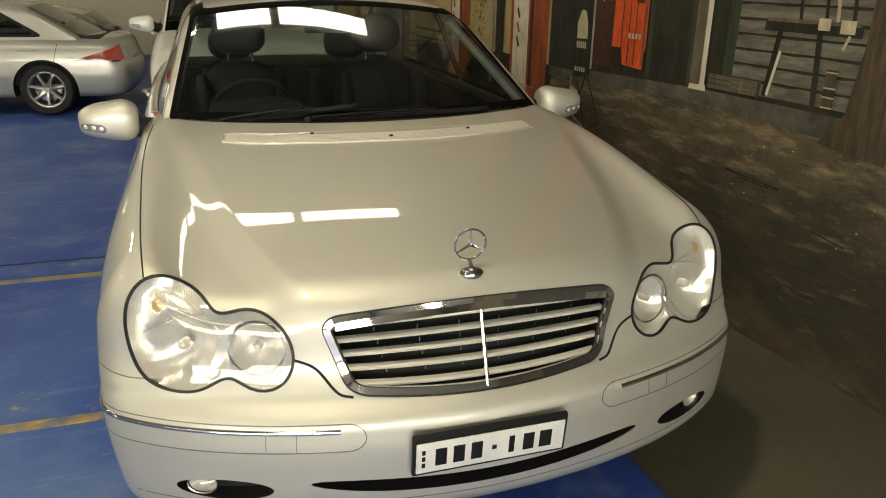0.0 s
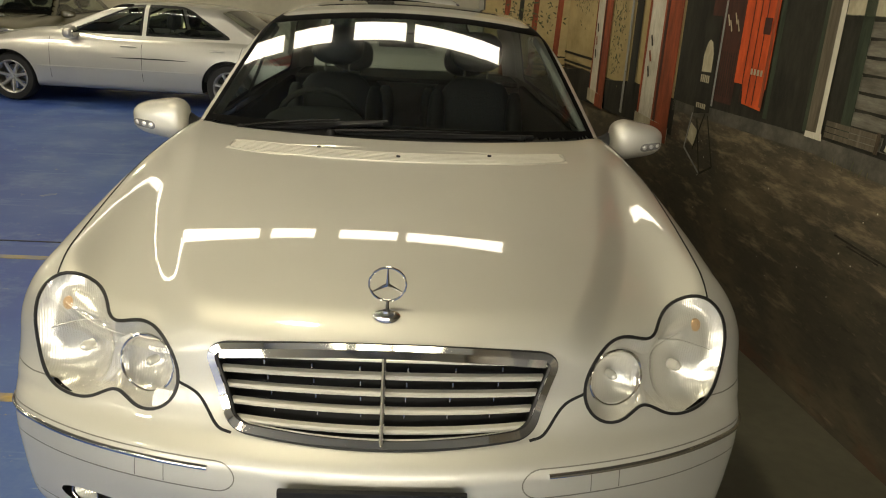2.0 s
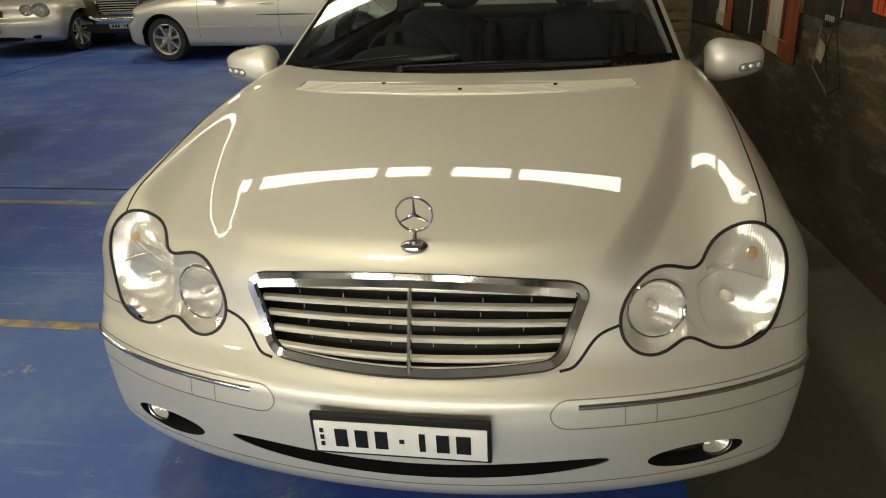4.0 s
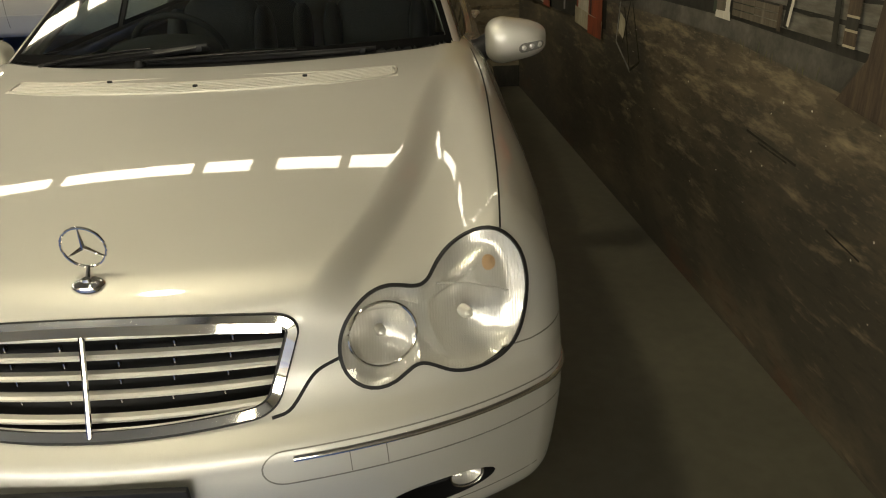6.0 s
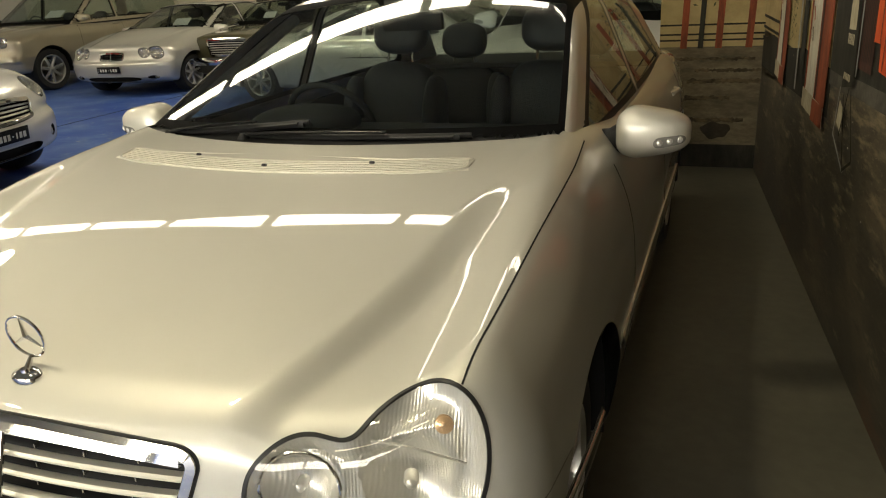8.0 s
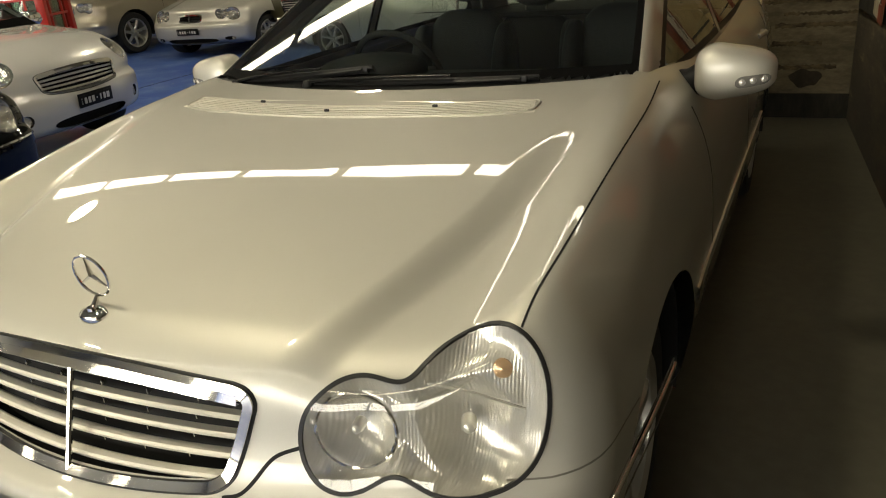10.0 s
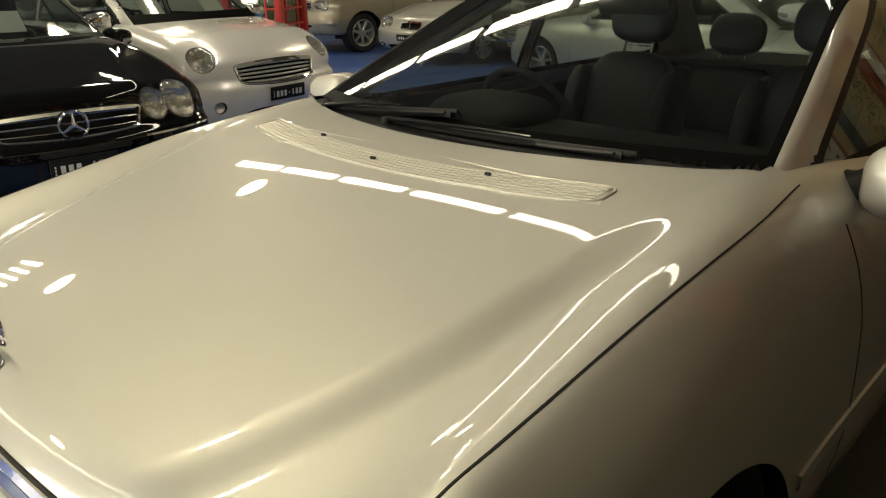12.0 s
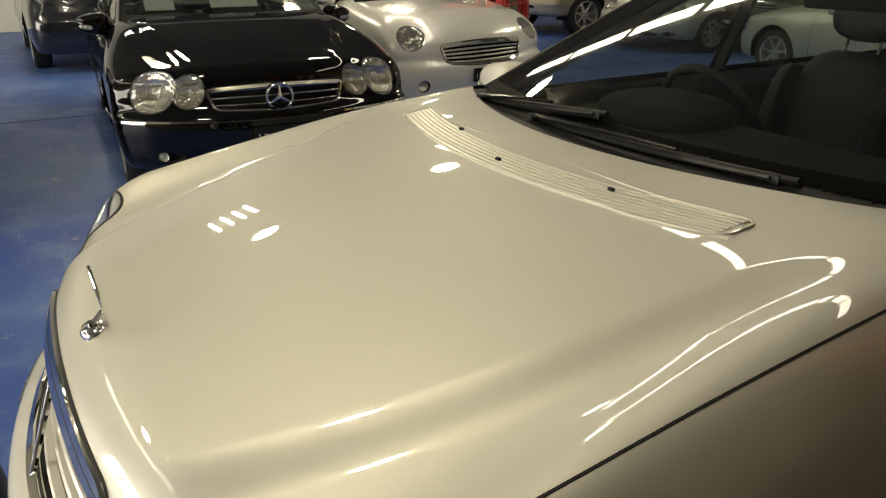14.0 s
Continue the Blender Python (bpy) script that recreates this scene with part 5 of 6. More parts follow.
bar_patch("painted_table_leg_light", (0.84, 1.33), (0.862, 1.28), 0.012, M_CREAM, 6)
for z0, z1, mt in ((1.062, 1.068, M_CREAM), (1.068, 1.10, M_TRUNK), (1.10, 1.106, M_CREAM), (1.106, 1.134, M_DARK), (1.134, 1.140, M_CREAM), (1.140, 1.192, M_TRUNK), (1.192, 1.198, M_CREAM), (1.198, 1.204, M_DARK)):
    rect("painted_tin", 0.862, 0.915, z0, z1, mt, 6)
patch("painted_trunk", [(0.60, 0.90), (0.90, 0.93), (0.80, 1.05), (0.765, 1.30), (0.73, T), (0.55, T), (0.62, 1.3)], M_TRUNK, 7)
for k in range(22):
    s = 0.7 + rnd.random() * 0.75
    bar_patch("painted_grass_blade", (s, 0.955), (s + rnd.uniform(-0.015, 0.015), 0.975 + rnd.random() * 0.03), 0.004, M_LEAF if k % 3 else M_KERB, 6)
# red vending cabinet and dark panel beside it
rect("painted_cabinet", 2.015, 2.30, 1.17, T, M_ORANGE, 4)
patch("painted_cabinet_foot", [(2.03, 1.075), (2.20, 1.085), (2.22, 1.18), (2.02, 1.18)], M_ORANGE, 4)
rect("painted_cabinet_shade", 2.02, 2.045, 1.09, T, M_RED, 5)
for s in (2.10, 2.155, 2.215):
    rect("painted_cabinet_line", s, s + 0.007, 1.09, T, M_MAROON, 5)
for k in range(4):
    rect("painted_label_bar", 2.055 + 0.028 * k, 2.073 + 0.028 * k, 1.222, 1.248, M_CREAM, 6)
rect("painted_label_bar", 2.05, 2.11, 1.40, 1.47, M_MAROON, 6)
rect("painted_panel", 2.30, 2.63, 1.06, T, M_MAROON, 3)
for k in range(9):
    rect("painted_panel_groove", 2.32 + 0.022 * k, 2.325 + 0.022 * k, 1.09, 1.30, M_DARK, 4)
for s, z in ((2.33, 1.40), (2.36, 1.43), (2.40, 1.395), (2.43, 1.42)):
    bar_patch("painted_script_stroke", (s, z), (s + 0.028, z + 0.05), 0.010, M_CREAM, 5)
rect("painted_drainpipe", 2.475, 2.493, 1.03, T, M_STEEL, 5)
rect("painted_dark_gap", 2.63, 2.95, 1.0, T, M_DARK, 3)
# sign board on a stand
patch("painted_sign", [(2.485, 0.995), (2.655, 0.968), (2.66, 1.46), (2.50, 1.46)], M_DARK, 7)
patch("painted_sign_badge", [(2.525, 1.19), (2.63, 1.185), (2.632, 1.27), (2.605, 1.33), (2.585, 1.345), (2.555, 1.335), (2.53, 1.28)], M_CREAM, 8)
for k in range(5):
    rect("painted_sign_bar", 2.535 + 0.020 * k, 2.549 + 0.020 * k, 1.135, 1.172, M_CREAM, 8)
    rect("painted_sign_bar", 2.530 + 0.022 * k, 2.546 + 0.022 * k, 1.005, 1.03, M_CREAM, 8)
for a, b in (((2.66, 0.97), (2.70, 0.78)), ((2.49, 0.98), (2.36, 0.745)), ((2.60, 0.95), (2.485, 0.685)), ((2.485, 0.685), (2.36, 0.745)), ((2.70, 0.78), (2.485, 0.685)), ((2.52, 0.985), (2.60, 0.79))):
    bar_patch("painted_stand_bar", a, b, 0.012, M_STEEL if a[0] > 2.6 else M_DARK, 8)
patch("painted_box", [(2.60, 0.80), (2.69, 0.83), (2.67, 0.92), (2.585, 0.89)], M_CREAM, 6)
# fuel pumps
for s0, s1, zb in ((2.97, 3.45, 0.80), (4.12, 4.45, 0.82)):
    w = s1 - s0
    rect("painted_pump_side", s0, s0 + w * 0.52, zb + 0.0, T, M_RED, 5)
    rect("painted_pump_edge", s0 + w * 0.38, s0 + w * 0.46, zb, T, M_MAROON, 6)
    rect("painted_pump_face", s0 + w * 0.52, s1, zb + 0.02, T, M_WHITE, 5)
    rect("painted_pump_stripe", s1 - w * 0.07, s1, zb + 0.02, T, M_RED, 6)
    patch("painted_pump_base", [(s0 - 0.02, zb - 0.055), (s1 + 0.02, zb - 0.035), (s1 + 0.02, zb + 0.055), (s0 - 0.02, zb + 0.035)], M_CREAM, 7)
    rect("painted_pump_base", s0 - 0.02, s0 + w * 0.48, zb - 0.055, zb + 0.04, M_RED, 8)
    for k in range(3):
        bar_patch("painted_pump_mark", (s0 + w * 0.74, zb + 0.28 + 0.09 * k), (s0 + w * 0.80, zb + 0.34 + 0.09 * k), 0.02, M_RED if k % 2 else M_DARK, 8)
rect("painted_pole", 3.72, 3.76, 0.80, T, M_STEEL, 5)
rect("painted_dark_pole", 3.56, 3.68, 0.86, T, M_DARK, 4)
for z in (0.93, 1.0, 1.07):
    rect("painted_fence_rail", 4.45, 5.21, z, z + 0.018, M_DARK, 4)


def foliage(s0, s1, z0, z1, count, seed):
    """A painted bush: many small leaf strokes, thinning towards its edge."""
    rnd = random.Random(seed)
    bm = bmesh.new()
    for k in range(count):
        u, v = rnd.gauss(0, 0.33), rnd.gauss(0, 0.33)
        s, z, a, r = (s0 + s1) / 2 + u * (s1 - s0) / 1.6, (z0 + z1) / 2 + v * (z1 - z0) / 1.6, rnd.uniform(0, 6.3), rnd.uniform(0.008, 0.02)
        d = -0.0075 - 0.0001 * k
        c, e = math.cos(a), math.sin(a)
        bm.faces.new([bm.verts.new((d, s + r * (p * c - q * e), z + r * (p * e + q * c))) for p, q in ((-1, 0), (0, -0.4), (1, 0), (0, 0.4))])
    return tagged(part("painted_foliage", bm, M_LEAF, mural, smooth=False), "loose painted leaf strokes", kind="stuff")


foliage(3.77, 4.12, 0.93, 1.75, 160, 21)
foliage(4.5, 5.1, 1.25, 1.9, 160, 22)
# the return wall
mural_end = thing("end_mural", "end of the mural with a rail fence and a dirt road", "mural", pose(1.30, 5.2, 0, 0, 0, 90))
mural_keep, mural = mural, mural_end
rect("painted_road", 0.0, 0.70, 0.175, 0.875, M_ROAD, 1)
rect("painted_far_wall", 0.0, 0.70, 0.875, T, M_OCHRE, 1)
rect("painted_base_band", 0.0, 0.70, 0.004, 0.175, M_DARK, 1)
for k, (s0, s1, z0, z1) in enumerate(((0.05, 0.6, 0.78, 0.80), (0.0, 0.5, 0.62, 0.65), (0.2, 0.7, 0.50, 0.53), (0.0, 0.45, 0.70, 0.72), (0.1, 0.66, 0.34, 0.37))):
    patch("painted_streak", rough_edge(s0, s1, z0, z1, 40, 0.007, 60 + k), M_DIRT_LIGHT, 2)
patch("painted_shadow", [(0.285 + 0.10 * math.cos(a) * (1 + 0.12 * math.sin(3 * a)), 0.28 + 0.06 * math.sin(a) * (1 + 0.15 * math.cos(5 * a))) for a in np.linspace(0, 2 * math.pi, 36, endpoint=False)], daub("mural_smudge", (0.045, 0.036, 0.022), (0.025, 0.02, 0.012), 0.4, (1, 1, 1), 7, 26), 3)
for z in (0.915, 0.955, 1.02):
    rect("painted_fence_rail", 0.0, 0.70, z, z + 0.012, M_DARK, 2)
for s in (0.10, 0.30, 0.535):
    bar_patch("painted_red_leg", (s, 0.865), (s - 0.02, 1.5), 0.045, M_RED, 4)
bar_patch("painted_dark_leg", (0.42, 0.865), (0.40, 1.5), 0.035, M_DARK, 4)
foliage(0.0, 0.70, 1.15, 1.55, 150, 23)
mural = mural_keep

# ---- the silver saloon ----
MAIN_STYLE = dict(
    paint=SILVER, axles=(0.80, 3.515), wheel_r=0.318, arch=0.405, inset=0.15, spokes=7, doors=(1.50, 2.48, 3.42), cabin=(2.30, 3.0), cabin_end=3.9,
    lamps=[(0.695, 0.678, 0.098), (0.526, 0.635, 0.078), (0.722, 0.776, 0.074)], lamp_mid=(0.615, 0.668),
    lamp_outline=([(0.698, 0.695, 0.092), (0.721, 0.769, 0.079), (0.648, 0.6465, 0.058)], 0.062, [(0.501, 0.606, 0.0575), (0.549, 0.665, 0.0625)], 0.071, 0.049),
    grille=(0.372, 0.770, 0.318, 0.612, 0.016), slats=5, slat_h=0.225, bar=True, fins=True, frame=0.012,
    slot=(0.43, 0.386, 0.424, 0.024), fog=(0.620, 0.388, 0.108, 0.028), fog_oval=1.45, plate=(-0.012, 0.478, False), plate_h=0.084, plate_tilt=6,
    mirror=(0.912, 1.630, 0.995), seat_y=2.35, hood_end=(1.165, 0.405),
)
silver, SHAPE = build_car("silver_saloon", "champagne silver four-door saloon parked beside the painted wall", MAIN, MAIN_STYLE, pose(0, 0, 0), 1.0)


low = SHAPE.lower
for sd in (-1, 1):
    yy = np.linspace(0.343, 1.405, 44)
    seam = top_at(low, sd * spline([(0.3, 0.752), (0.36, 0.756), (0.5, 0.763), (0.75, 0.768), (1.0, 0.770), (1.2, 0.765), (1.45, 0.746)])(yy), yy)
    part("bonnet_gap", ribbon(low, seam, 0.004), DARK, silver)
    # the gap between bumper, bonnet tongue and fender
    t = np.linspace(0, 1, 26)
    zz = spline([(0, 0.600), (0.25, 0.608), (0.7, 0.664), (1, 0.684)])(t)
    part("bumper_gap", ribbon(low, front_at(low, sd * spline([(0, 0.318), (0.25, 0.350), (0.7, 0.400), (1, 0.447)])(t), zz), 0.007), DARK, silver)
    a = np.linspace(49.5, 67.5, 16)
    part("bumper_gap", ribbon(low, round_at(low, sd * a, np.interp(a, [49, 53, 60, 68], [0.632, 0.630, 0.646, 0.636])), 0.0035, 0.0006), GAP_CREASE_SHADE, silver)
    # moulding on the bumper: bright strip, and a grey line for the groove's shade round its rubbing panel
    a = np.linspace(23.0, 84, 44)
    part("bumper_strip", tube(round_at(low, sd * a, 0.548 - 0.004 * np.cos(np.radians(a))), 0.0065, 10), CHROME, silver, "bright moulding strip on the bumper")
    ends = np.linspace(-90, 90, 12)
    loop = np.concatenate([round_at(low, sd * a[::-1], 0.560), round_at(low, sd * (22.0 - 2.6 * np.cos(np.radians(ends))), 0.527 - 0.033 * np.sin(np.radians(ends)))[::1], round_at(low, sd * a, 0.494)])
    part("bumper_groove_shade", ribbon(low, loop, 0.0032, 0.0006), GAP_CREASE_SHADE, silver)
    for v in (29, 33):
        part("panel_gap", ribbon(low, round_at(low, [sd * v] * 8, np.linspace(0.497, 0.538, 8)), 0.002, 0.0006), GAP_CREASE_SHADE, silver)
    # inner trim of the windscreen pillars
    q = np.array([(sd * (0.70 - 0.115 * k), 1.50 + 0.70 * k, 1.015 + 0.30 * k) for k in np.linspace(0, 1, 9)])
    part("pillar_trim", tube(q, 0.022, 8), HEADLINER, silver, "pale inner pillar trim")
# shade of a fine crease along the bumper's lower lip, drawn as a grey band
a = np.linspace(-62, 62, 60)
part("lip_crease_shade", ribbon(low, round_at(low, a, 0.340 + 0.012 * np.abs(np.sin(np.radians(a)))), 0.003, 0.0006), GAP_CREASE_SHADE, silver)
# slatted air inlet in the bonnet
bowed = lambda x, y: top_at(low, x, y + 0.31 * x * x)
xx = np.linspace(-0.525, 0.525, 41)
inlet = part("bonnet_inlet", ribbon(low, bowed(xx, 1.0 + 0 * xx), 0.086, 0.0012), INLET, silver, "pale slatted air inlet panel in the bonnet")
for k in range(7):
    part("slat", ribbon(low, bowed(xx * 0.985, 0.9665 + 0.0112 * k + 0 * xx), 0.0076, 0.0040), INLET, inlet)
e = np.linspace(0, 2 * np.pi, 90, endpoint=False)
ex, ey = 0.53 * np.sign(np.cos(e)) * np.abs(np.cos(e)) ** 0.12, 1.0 + 0.0435 * np.sign(np.sin(e)) * np.abs(np.sin(e)) ** 0.35
part("inlet_edge", tube(bowed(ex, ey) + (0, 0, 0.001), 0.0035, 6, closed=True), SILVER, inlet)
for nx, ny in ((0.0, 0.992), (0.285, 1.040), (-0.25, 1.055)):
    q = top_at(low, [nx], [ny])[0]
    part("washer_nozzle", box(0.013, 0.009, 0.007, (q[0], q[1], q[2] + 0.007), (-8, 0, 0), bevel=0.003), BLACK, silver, "black washer nozzle")
# ring ornament on the bonnet's nose
q = top_at(low, [0.0], [0.20])[0]
WIDE = Matrix.Diagonal((1.25, 0.85, 0.8, 1))
orn = part("bonnet_ornament", lathe([(0.001, 0.020), (0.006, 0.020), (0.008, 0.013), (0.013, 0.012), (0.021, 0.009), (0.0245, 0.003), (0.0245, -0.006)], 32, m=Matrix.Translation(q) @ pose(0, 0, 0, 12, 0, 0) @ WIDE), CHROME, silver, "chrome ring ornament on a round foot")
ring = [(q[0] + 0.040 * math.cos(v), q[1] + 0.016 - 0.005 * math.sin(v), q[2] + 0.068 + 0.040 * math.sin(v)) for v in np.linspace(0, 2 * math.pi, 48, endpoint=False)]
part("ring", tube(ring, 0.0028, 8, closed=True), CHROME, orn)
for k in range(3):
    v = math.radians(90 + 120 * k)
    part("spoke", tube([(q[0], q[1] + 0.016, q[2] + 0.068), (q[0] + 0.039 * math.cos(v), q[1] + 0.016 - 0.005 * math.sin(v), q[2] + 0.068 + 0.039 * math.sin(v))], [0.0046, 0.0014], 6), CHROME, orn)
part("stem", tube([(q[0], q[1] + 0.004, q[2] + 0.012), (q[0], q[1] + 0.018, q[2] + 0.030)], [0.006, 0.004], 8), CHROME, orn)
# wipers, parked
up = SHAPE.green
def on_screen(x, d):
    """The windscreen at x, d metres up from its foot."""
    p = MAIN["screen"]
    yy = p[0] + MAIN["bow"] * np.asarray(x) ** 2 + np.asarray(d)
    return settle(up, np.stack([np.asarray(x, float), yy, p[1] + np.asarray(d) * p[2]], 1))
for x0, x1, d0, d1 in ((-0.53, -0.045, 0.004, 0.088), (-0.22, 0.46, 0.016, 0.026)):
    t = np.linspace(0, 1, 16)
    bl = on_screen(x0 + (x1 - x0) * t, d0 + (d1 - d0) * t)
    wp = part("wiper", tube(bl + (0, -0.014, 0.014), 0.0065 + 0.003 * np.sin(np.pi * t), 8), BLACK, silver, "black windscreen wiper at rest")
    part("blade", tube(bl + (0, -0.004, 0.004), 0.006, 6), SEAL, wp)
    part("spoiler", tube(bl[2:-1] + (0, -0.022, 0.012), 0.0045, 6), SEAL, wp)
    arm = bl[:11] + np.stack([0 * t[:11], -0.024 - 0.006 * np.sin(np.pi * t[:11]), 0.020 + 0.012 * np.sin(np.pi * t[:11])], 1)
    part("wiper_arm", tube(arm, np.linspace(0.0115, 0.006, 11), 8, flat=0.6), WIPER, wp)
    part("pivot_cap", lathe([(0.001, 0.016), (0.014, 0.013), (0.018, 0.002), (0.018, -0.012)], 20, m=pose(*(bl[0] + (-0.012, -0.022, 0.008)), -14, 0, 0)), BLACK, wp)
    part("tip_clip", box(0.035, 0.016, 0.020, tuple(bl[-2] + (0, -0.012, 0.010)), bevel=0.004), BLACK, wp)
# roof hatch of dark glass
xx, yy = np.meshgrid(np.linspace(-0.42, 0.42, 15), np.linspace(2.36, 2.82, 9))
q = top_at(up, xx.ravel(), yy.ravel()) + (0, 0, 0.003)
i, j = np.meshgrid(np.arange(8), np.arange(14), indexing="ij")
a = (i * 15 + j).ravel()
sheet("sunroof", q, np.concatenate([np.stack([a, a + 1, a + 16], 1), np.stack([a, a + 16, a + 15], 1)]), BLACK_PAINT, silver, "dark glass sunroof")
part("centre_console", box(0.22, 0.9, 0.22, (0, 2.25, 0.52), bevel=0.04), DASH, silver)

# ---- the other cars ----
def tail_lamp(car, S, sd, z0, z1, a0, a1, tri=True):
    """A red lamp wrapped round the rear corner."""
    L = S.p["length"]
    rows = []
    for t in np.linspace(0, 1, 9):
        a = np.radians(a0 + (a1 - a0) * t)
        hi = z0 + (z1 - z0) * (1 - t if tri else 1)
        zz = np.linspace(z0, max(hi, z0 + 0.004), 7)
        o = np.stack([zz * 0, zz * 0 + L - 0.9, zz], 1)
        d = np.stack([zz * 0 + sd * math.sin(a), zz * 0 + math.cos(a), zz * 0], 1)
        q = shoot(S.lower, o, d, 3.0)
        rows.append(q + units(S.lower, q) * 0.005)
    q = np.concatenate(rows)
    i, j = np.meshgrid(np.arange(8), np.arange(6), indexing="ij")
    a = (i * 7 + j).ravel()
    tail = sheet("tail_lamp", q, np.concatenate([np.stack([a, a + 1, a + 8], 1), np.stack([a, a + 8, a + 7], 1)]), TAIL_RED, car, "red tail lamp at the rear corner")
    for k in (2, 3, 4):
        part("lamp_line", tube([rows[i][k] for i in range(0, 7)], 0.0045, 6), LENS_PALE, tail)
    return tail


def emblem(car, at, r, tilt=0):
    """A round three-spoke ornament in the grille."""
    m = pose(*at, 90 + tilt, 0, 0)
    e = part("grille_emblem", tube([m @ Vector((r * math.cos(v), r * math.sin(v), 0)) for v in np.linspace(0, 2 * math.pi, 32, endpoint=False)], r * 0.12, 8, closed=True), CHROME, car, "round chrome grille ornament")
    for k in range(3):
        v = math.radians(90 + 120 * k)
        part("spoke", tube([m @ Vector((0, 0, 0)), m @ Vector((r * 0.95 * math.cos(v), r * 0.95 * math.sin(v), 0))], [r * 0.16, r * 0.05], 6), CHROME, e)


def card(car, at, w, h, turn):
    bm = box(w, 0.004, h, at, turn)
    part("price_card", bm, PLATE_WHITE, car, "blank white card inside the windscreen", smooth=False)


def style(sx, sy, sz, paint_, **kw):
    """The plain fittings of a saloon, drawn to scale, with its own changes."""
    st = dict(
        paint=paint_, axles=(0.80 * sy, 3.515 * sy), wheel_r=0.318, doors=(1.50 * sy, 2.48 * sy, 3.42 * sy), cabin=(2.30 * sy, 3.0 * sy), cabin_end=3.9 * sy,
        lamps=[(0.665 * sx, 0.685 * sz, 0.10), (0.50 * sx, 0.645 * sz, 0.075)], lamp_mid=(0.59 * sx, 0.668 * sz), lamp_k=0.015,
        grille=(0.372 * sx, 0.745 * sz, 0.33 * sx, 0.61 * sz, 0.014), slats=4, slot=(0.46 * sx, 0.27, 0.35, 0.0), fog=(0.63 * sx, 0.33, 0.075, 0.032),
        bowl=BOWL, plate=(0.0, 0.47, False), mirror=(0.872 * sx, 1.62 * sy, 0.985 * sz), seat_y=2.35 * sy, spokes=7,
        hood_seam=[(0.3 * sy, 0.745 * sx), (1.45 * sy, 0.745 * sx)],
        bumper_line=[(0.0, 0.60 * sz), (0.34 * sx, 0.60 * sz), (0.45 * sx, 0.62 * sz), (0.9 * sx, 0.60 * sz)],
    )
    st.update(kw)
    return st


# long silver saloon, side on
sx, sy = 0.85 / 0.878, 4.25 / 4.53
P_LONG = scaled(MAIN, sx, sy, 0.83, roof_crown=0.08)
long_car, LS = build_car("long_saloon", "long pale silver saloon parked across the back of the hall", P_LONG, style(sx, sy, 0.83, SILVER_GREY, axles=(0.75, 3.335), wheel_r=0.275, arch=0.32, doors=(1.25, 2.33, 3.36), mould_z=0.42, plate=None), pose(-5.38, 8.83, 0, 0, 0, -94.2), 0.6)
for sd in (-1, 1):
    tail_lamp(long_car, LS, sd, 0.575, 0.735, 40, 72)

# two black coupes beside the silver saloon
P_BLACK = scaled(MAIN, 1.0, 1.02, 0.96)
ST_BLACK = style(1.0, 1.02, 0.96, BLACK_PAINT, lamps=[(0.668, 0.665, 0.116), (0.488, 0.612, 0.086)], lamp_mid=(0.59, 0.642), grille=(0.40, 0.685, 0.36, 0.575, 0.012), slats=3, slat_mat=SATIN, frame=0.008, plate=(0.0, 0.42, True), plate_w=0.34, seats=True, wheel_r=0.325, spokes=10)
black_car, BS = build_car("black_coupe", "glossy black coupe with clear twin headlamps", P_BLACK, ST_BLACK, pose(-2.93, 1.50, 0, 0, 0, 86), 0.5)
emblem(black_car, (0, 0.085, 0.63), 0.075)
card(black_car, (0.10, 1.72, 1.09), 0.34, 0.20, (-50, 0, 0))
card(black_car, (-0.42, 1.70, 1.07), 0.20, 0.16, (-50, 0, 0))
for sd in (-1, 1):
    a = np.linspace(24, 80, 30)
    part("bumper_strip", ribbon(BS.lower, round_at(BS.lower, sd * a, 0.525), 0.012, 0.006), CHROME, black_car)
black_two, BS2 = build_car("black_saloon", "glossy black saloon with twin headlamps and chrome strip", scaled(MAIN, 1.0, 1.0, 0.98), style(1.0, 1.0, 0.98, BLACK_PAINT, lamps=[(0.685, 0.690, 0.10), (0.525, 0.64, 0.08)], plate=None, wheel_r=0.32), pose(-3.45, -1.0, 0, 0, 0, 88), 0.42)
for sd in (-1, 1):
    a = np.linspace(24, 80, 30)
    part("bumper_strip", ribbon(BS2.lower, round_at(BS2.lower, sd * a, 0.535), 0.012, 0.006), CHROME, black_two)
dark_car, _ = build_car("dark_hatchback", "dark car standing with its nose to the white wall", scaled(MAIN, 0.97, 0.9, 1.02), style(0.97, 0.9, 1.02, DARKBLUE, plate=None), pose(-13.2, 1.35, 0, 0, 0, -90), 0.3)

# small pale car with round lamps
P_MINI = scaled(
    MAIN, 0.955, 0.80, 1.0, crease=(0.38, 0.56, 0.004), crown=0.10, half=0.842,
    top=[(0.0, 0.70), (0.08, 0.79), (0.2, 0.865), (0.4, 0.925), (0.9, 0.99), (1.15, 1.02), (2.0, 0.99), (3.2, 0.98), (3.65, 0.94)],
    roof=[(1.3, 1.30), (1.7, 1.385), (2.2, 1.41), (3.0, 1.39), (3.5, 1.34)], screen=(0.98, 1.01, 0.66), rear_screen=(3.75, 0.98, 1.7), length=3.70, lean=0.33,
    nose=[(0.15, 0.10), (0.24, 0.05), (0.35, 0.02), (0.46, 0.015), (0.52, 0.03), (0.56, 0.07), (0.65, 0.09), (0.72, 0.12), (0.80, 0.20), (0.95, 0.42)],
)
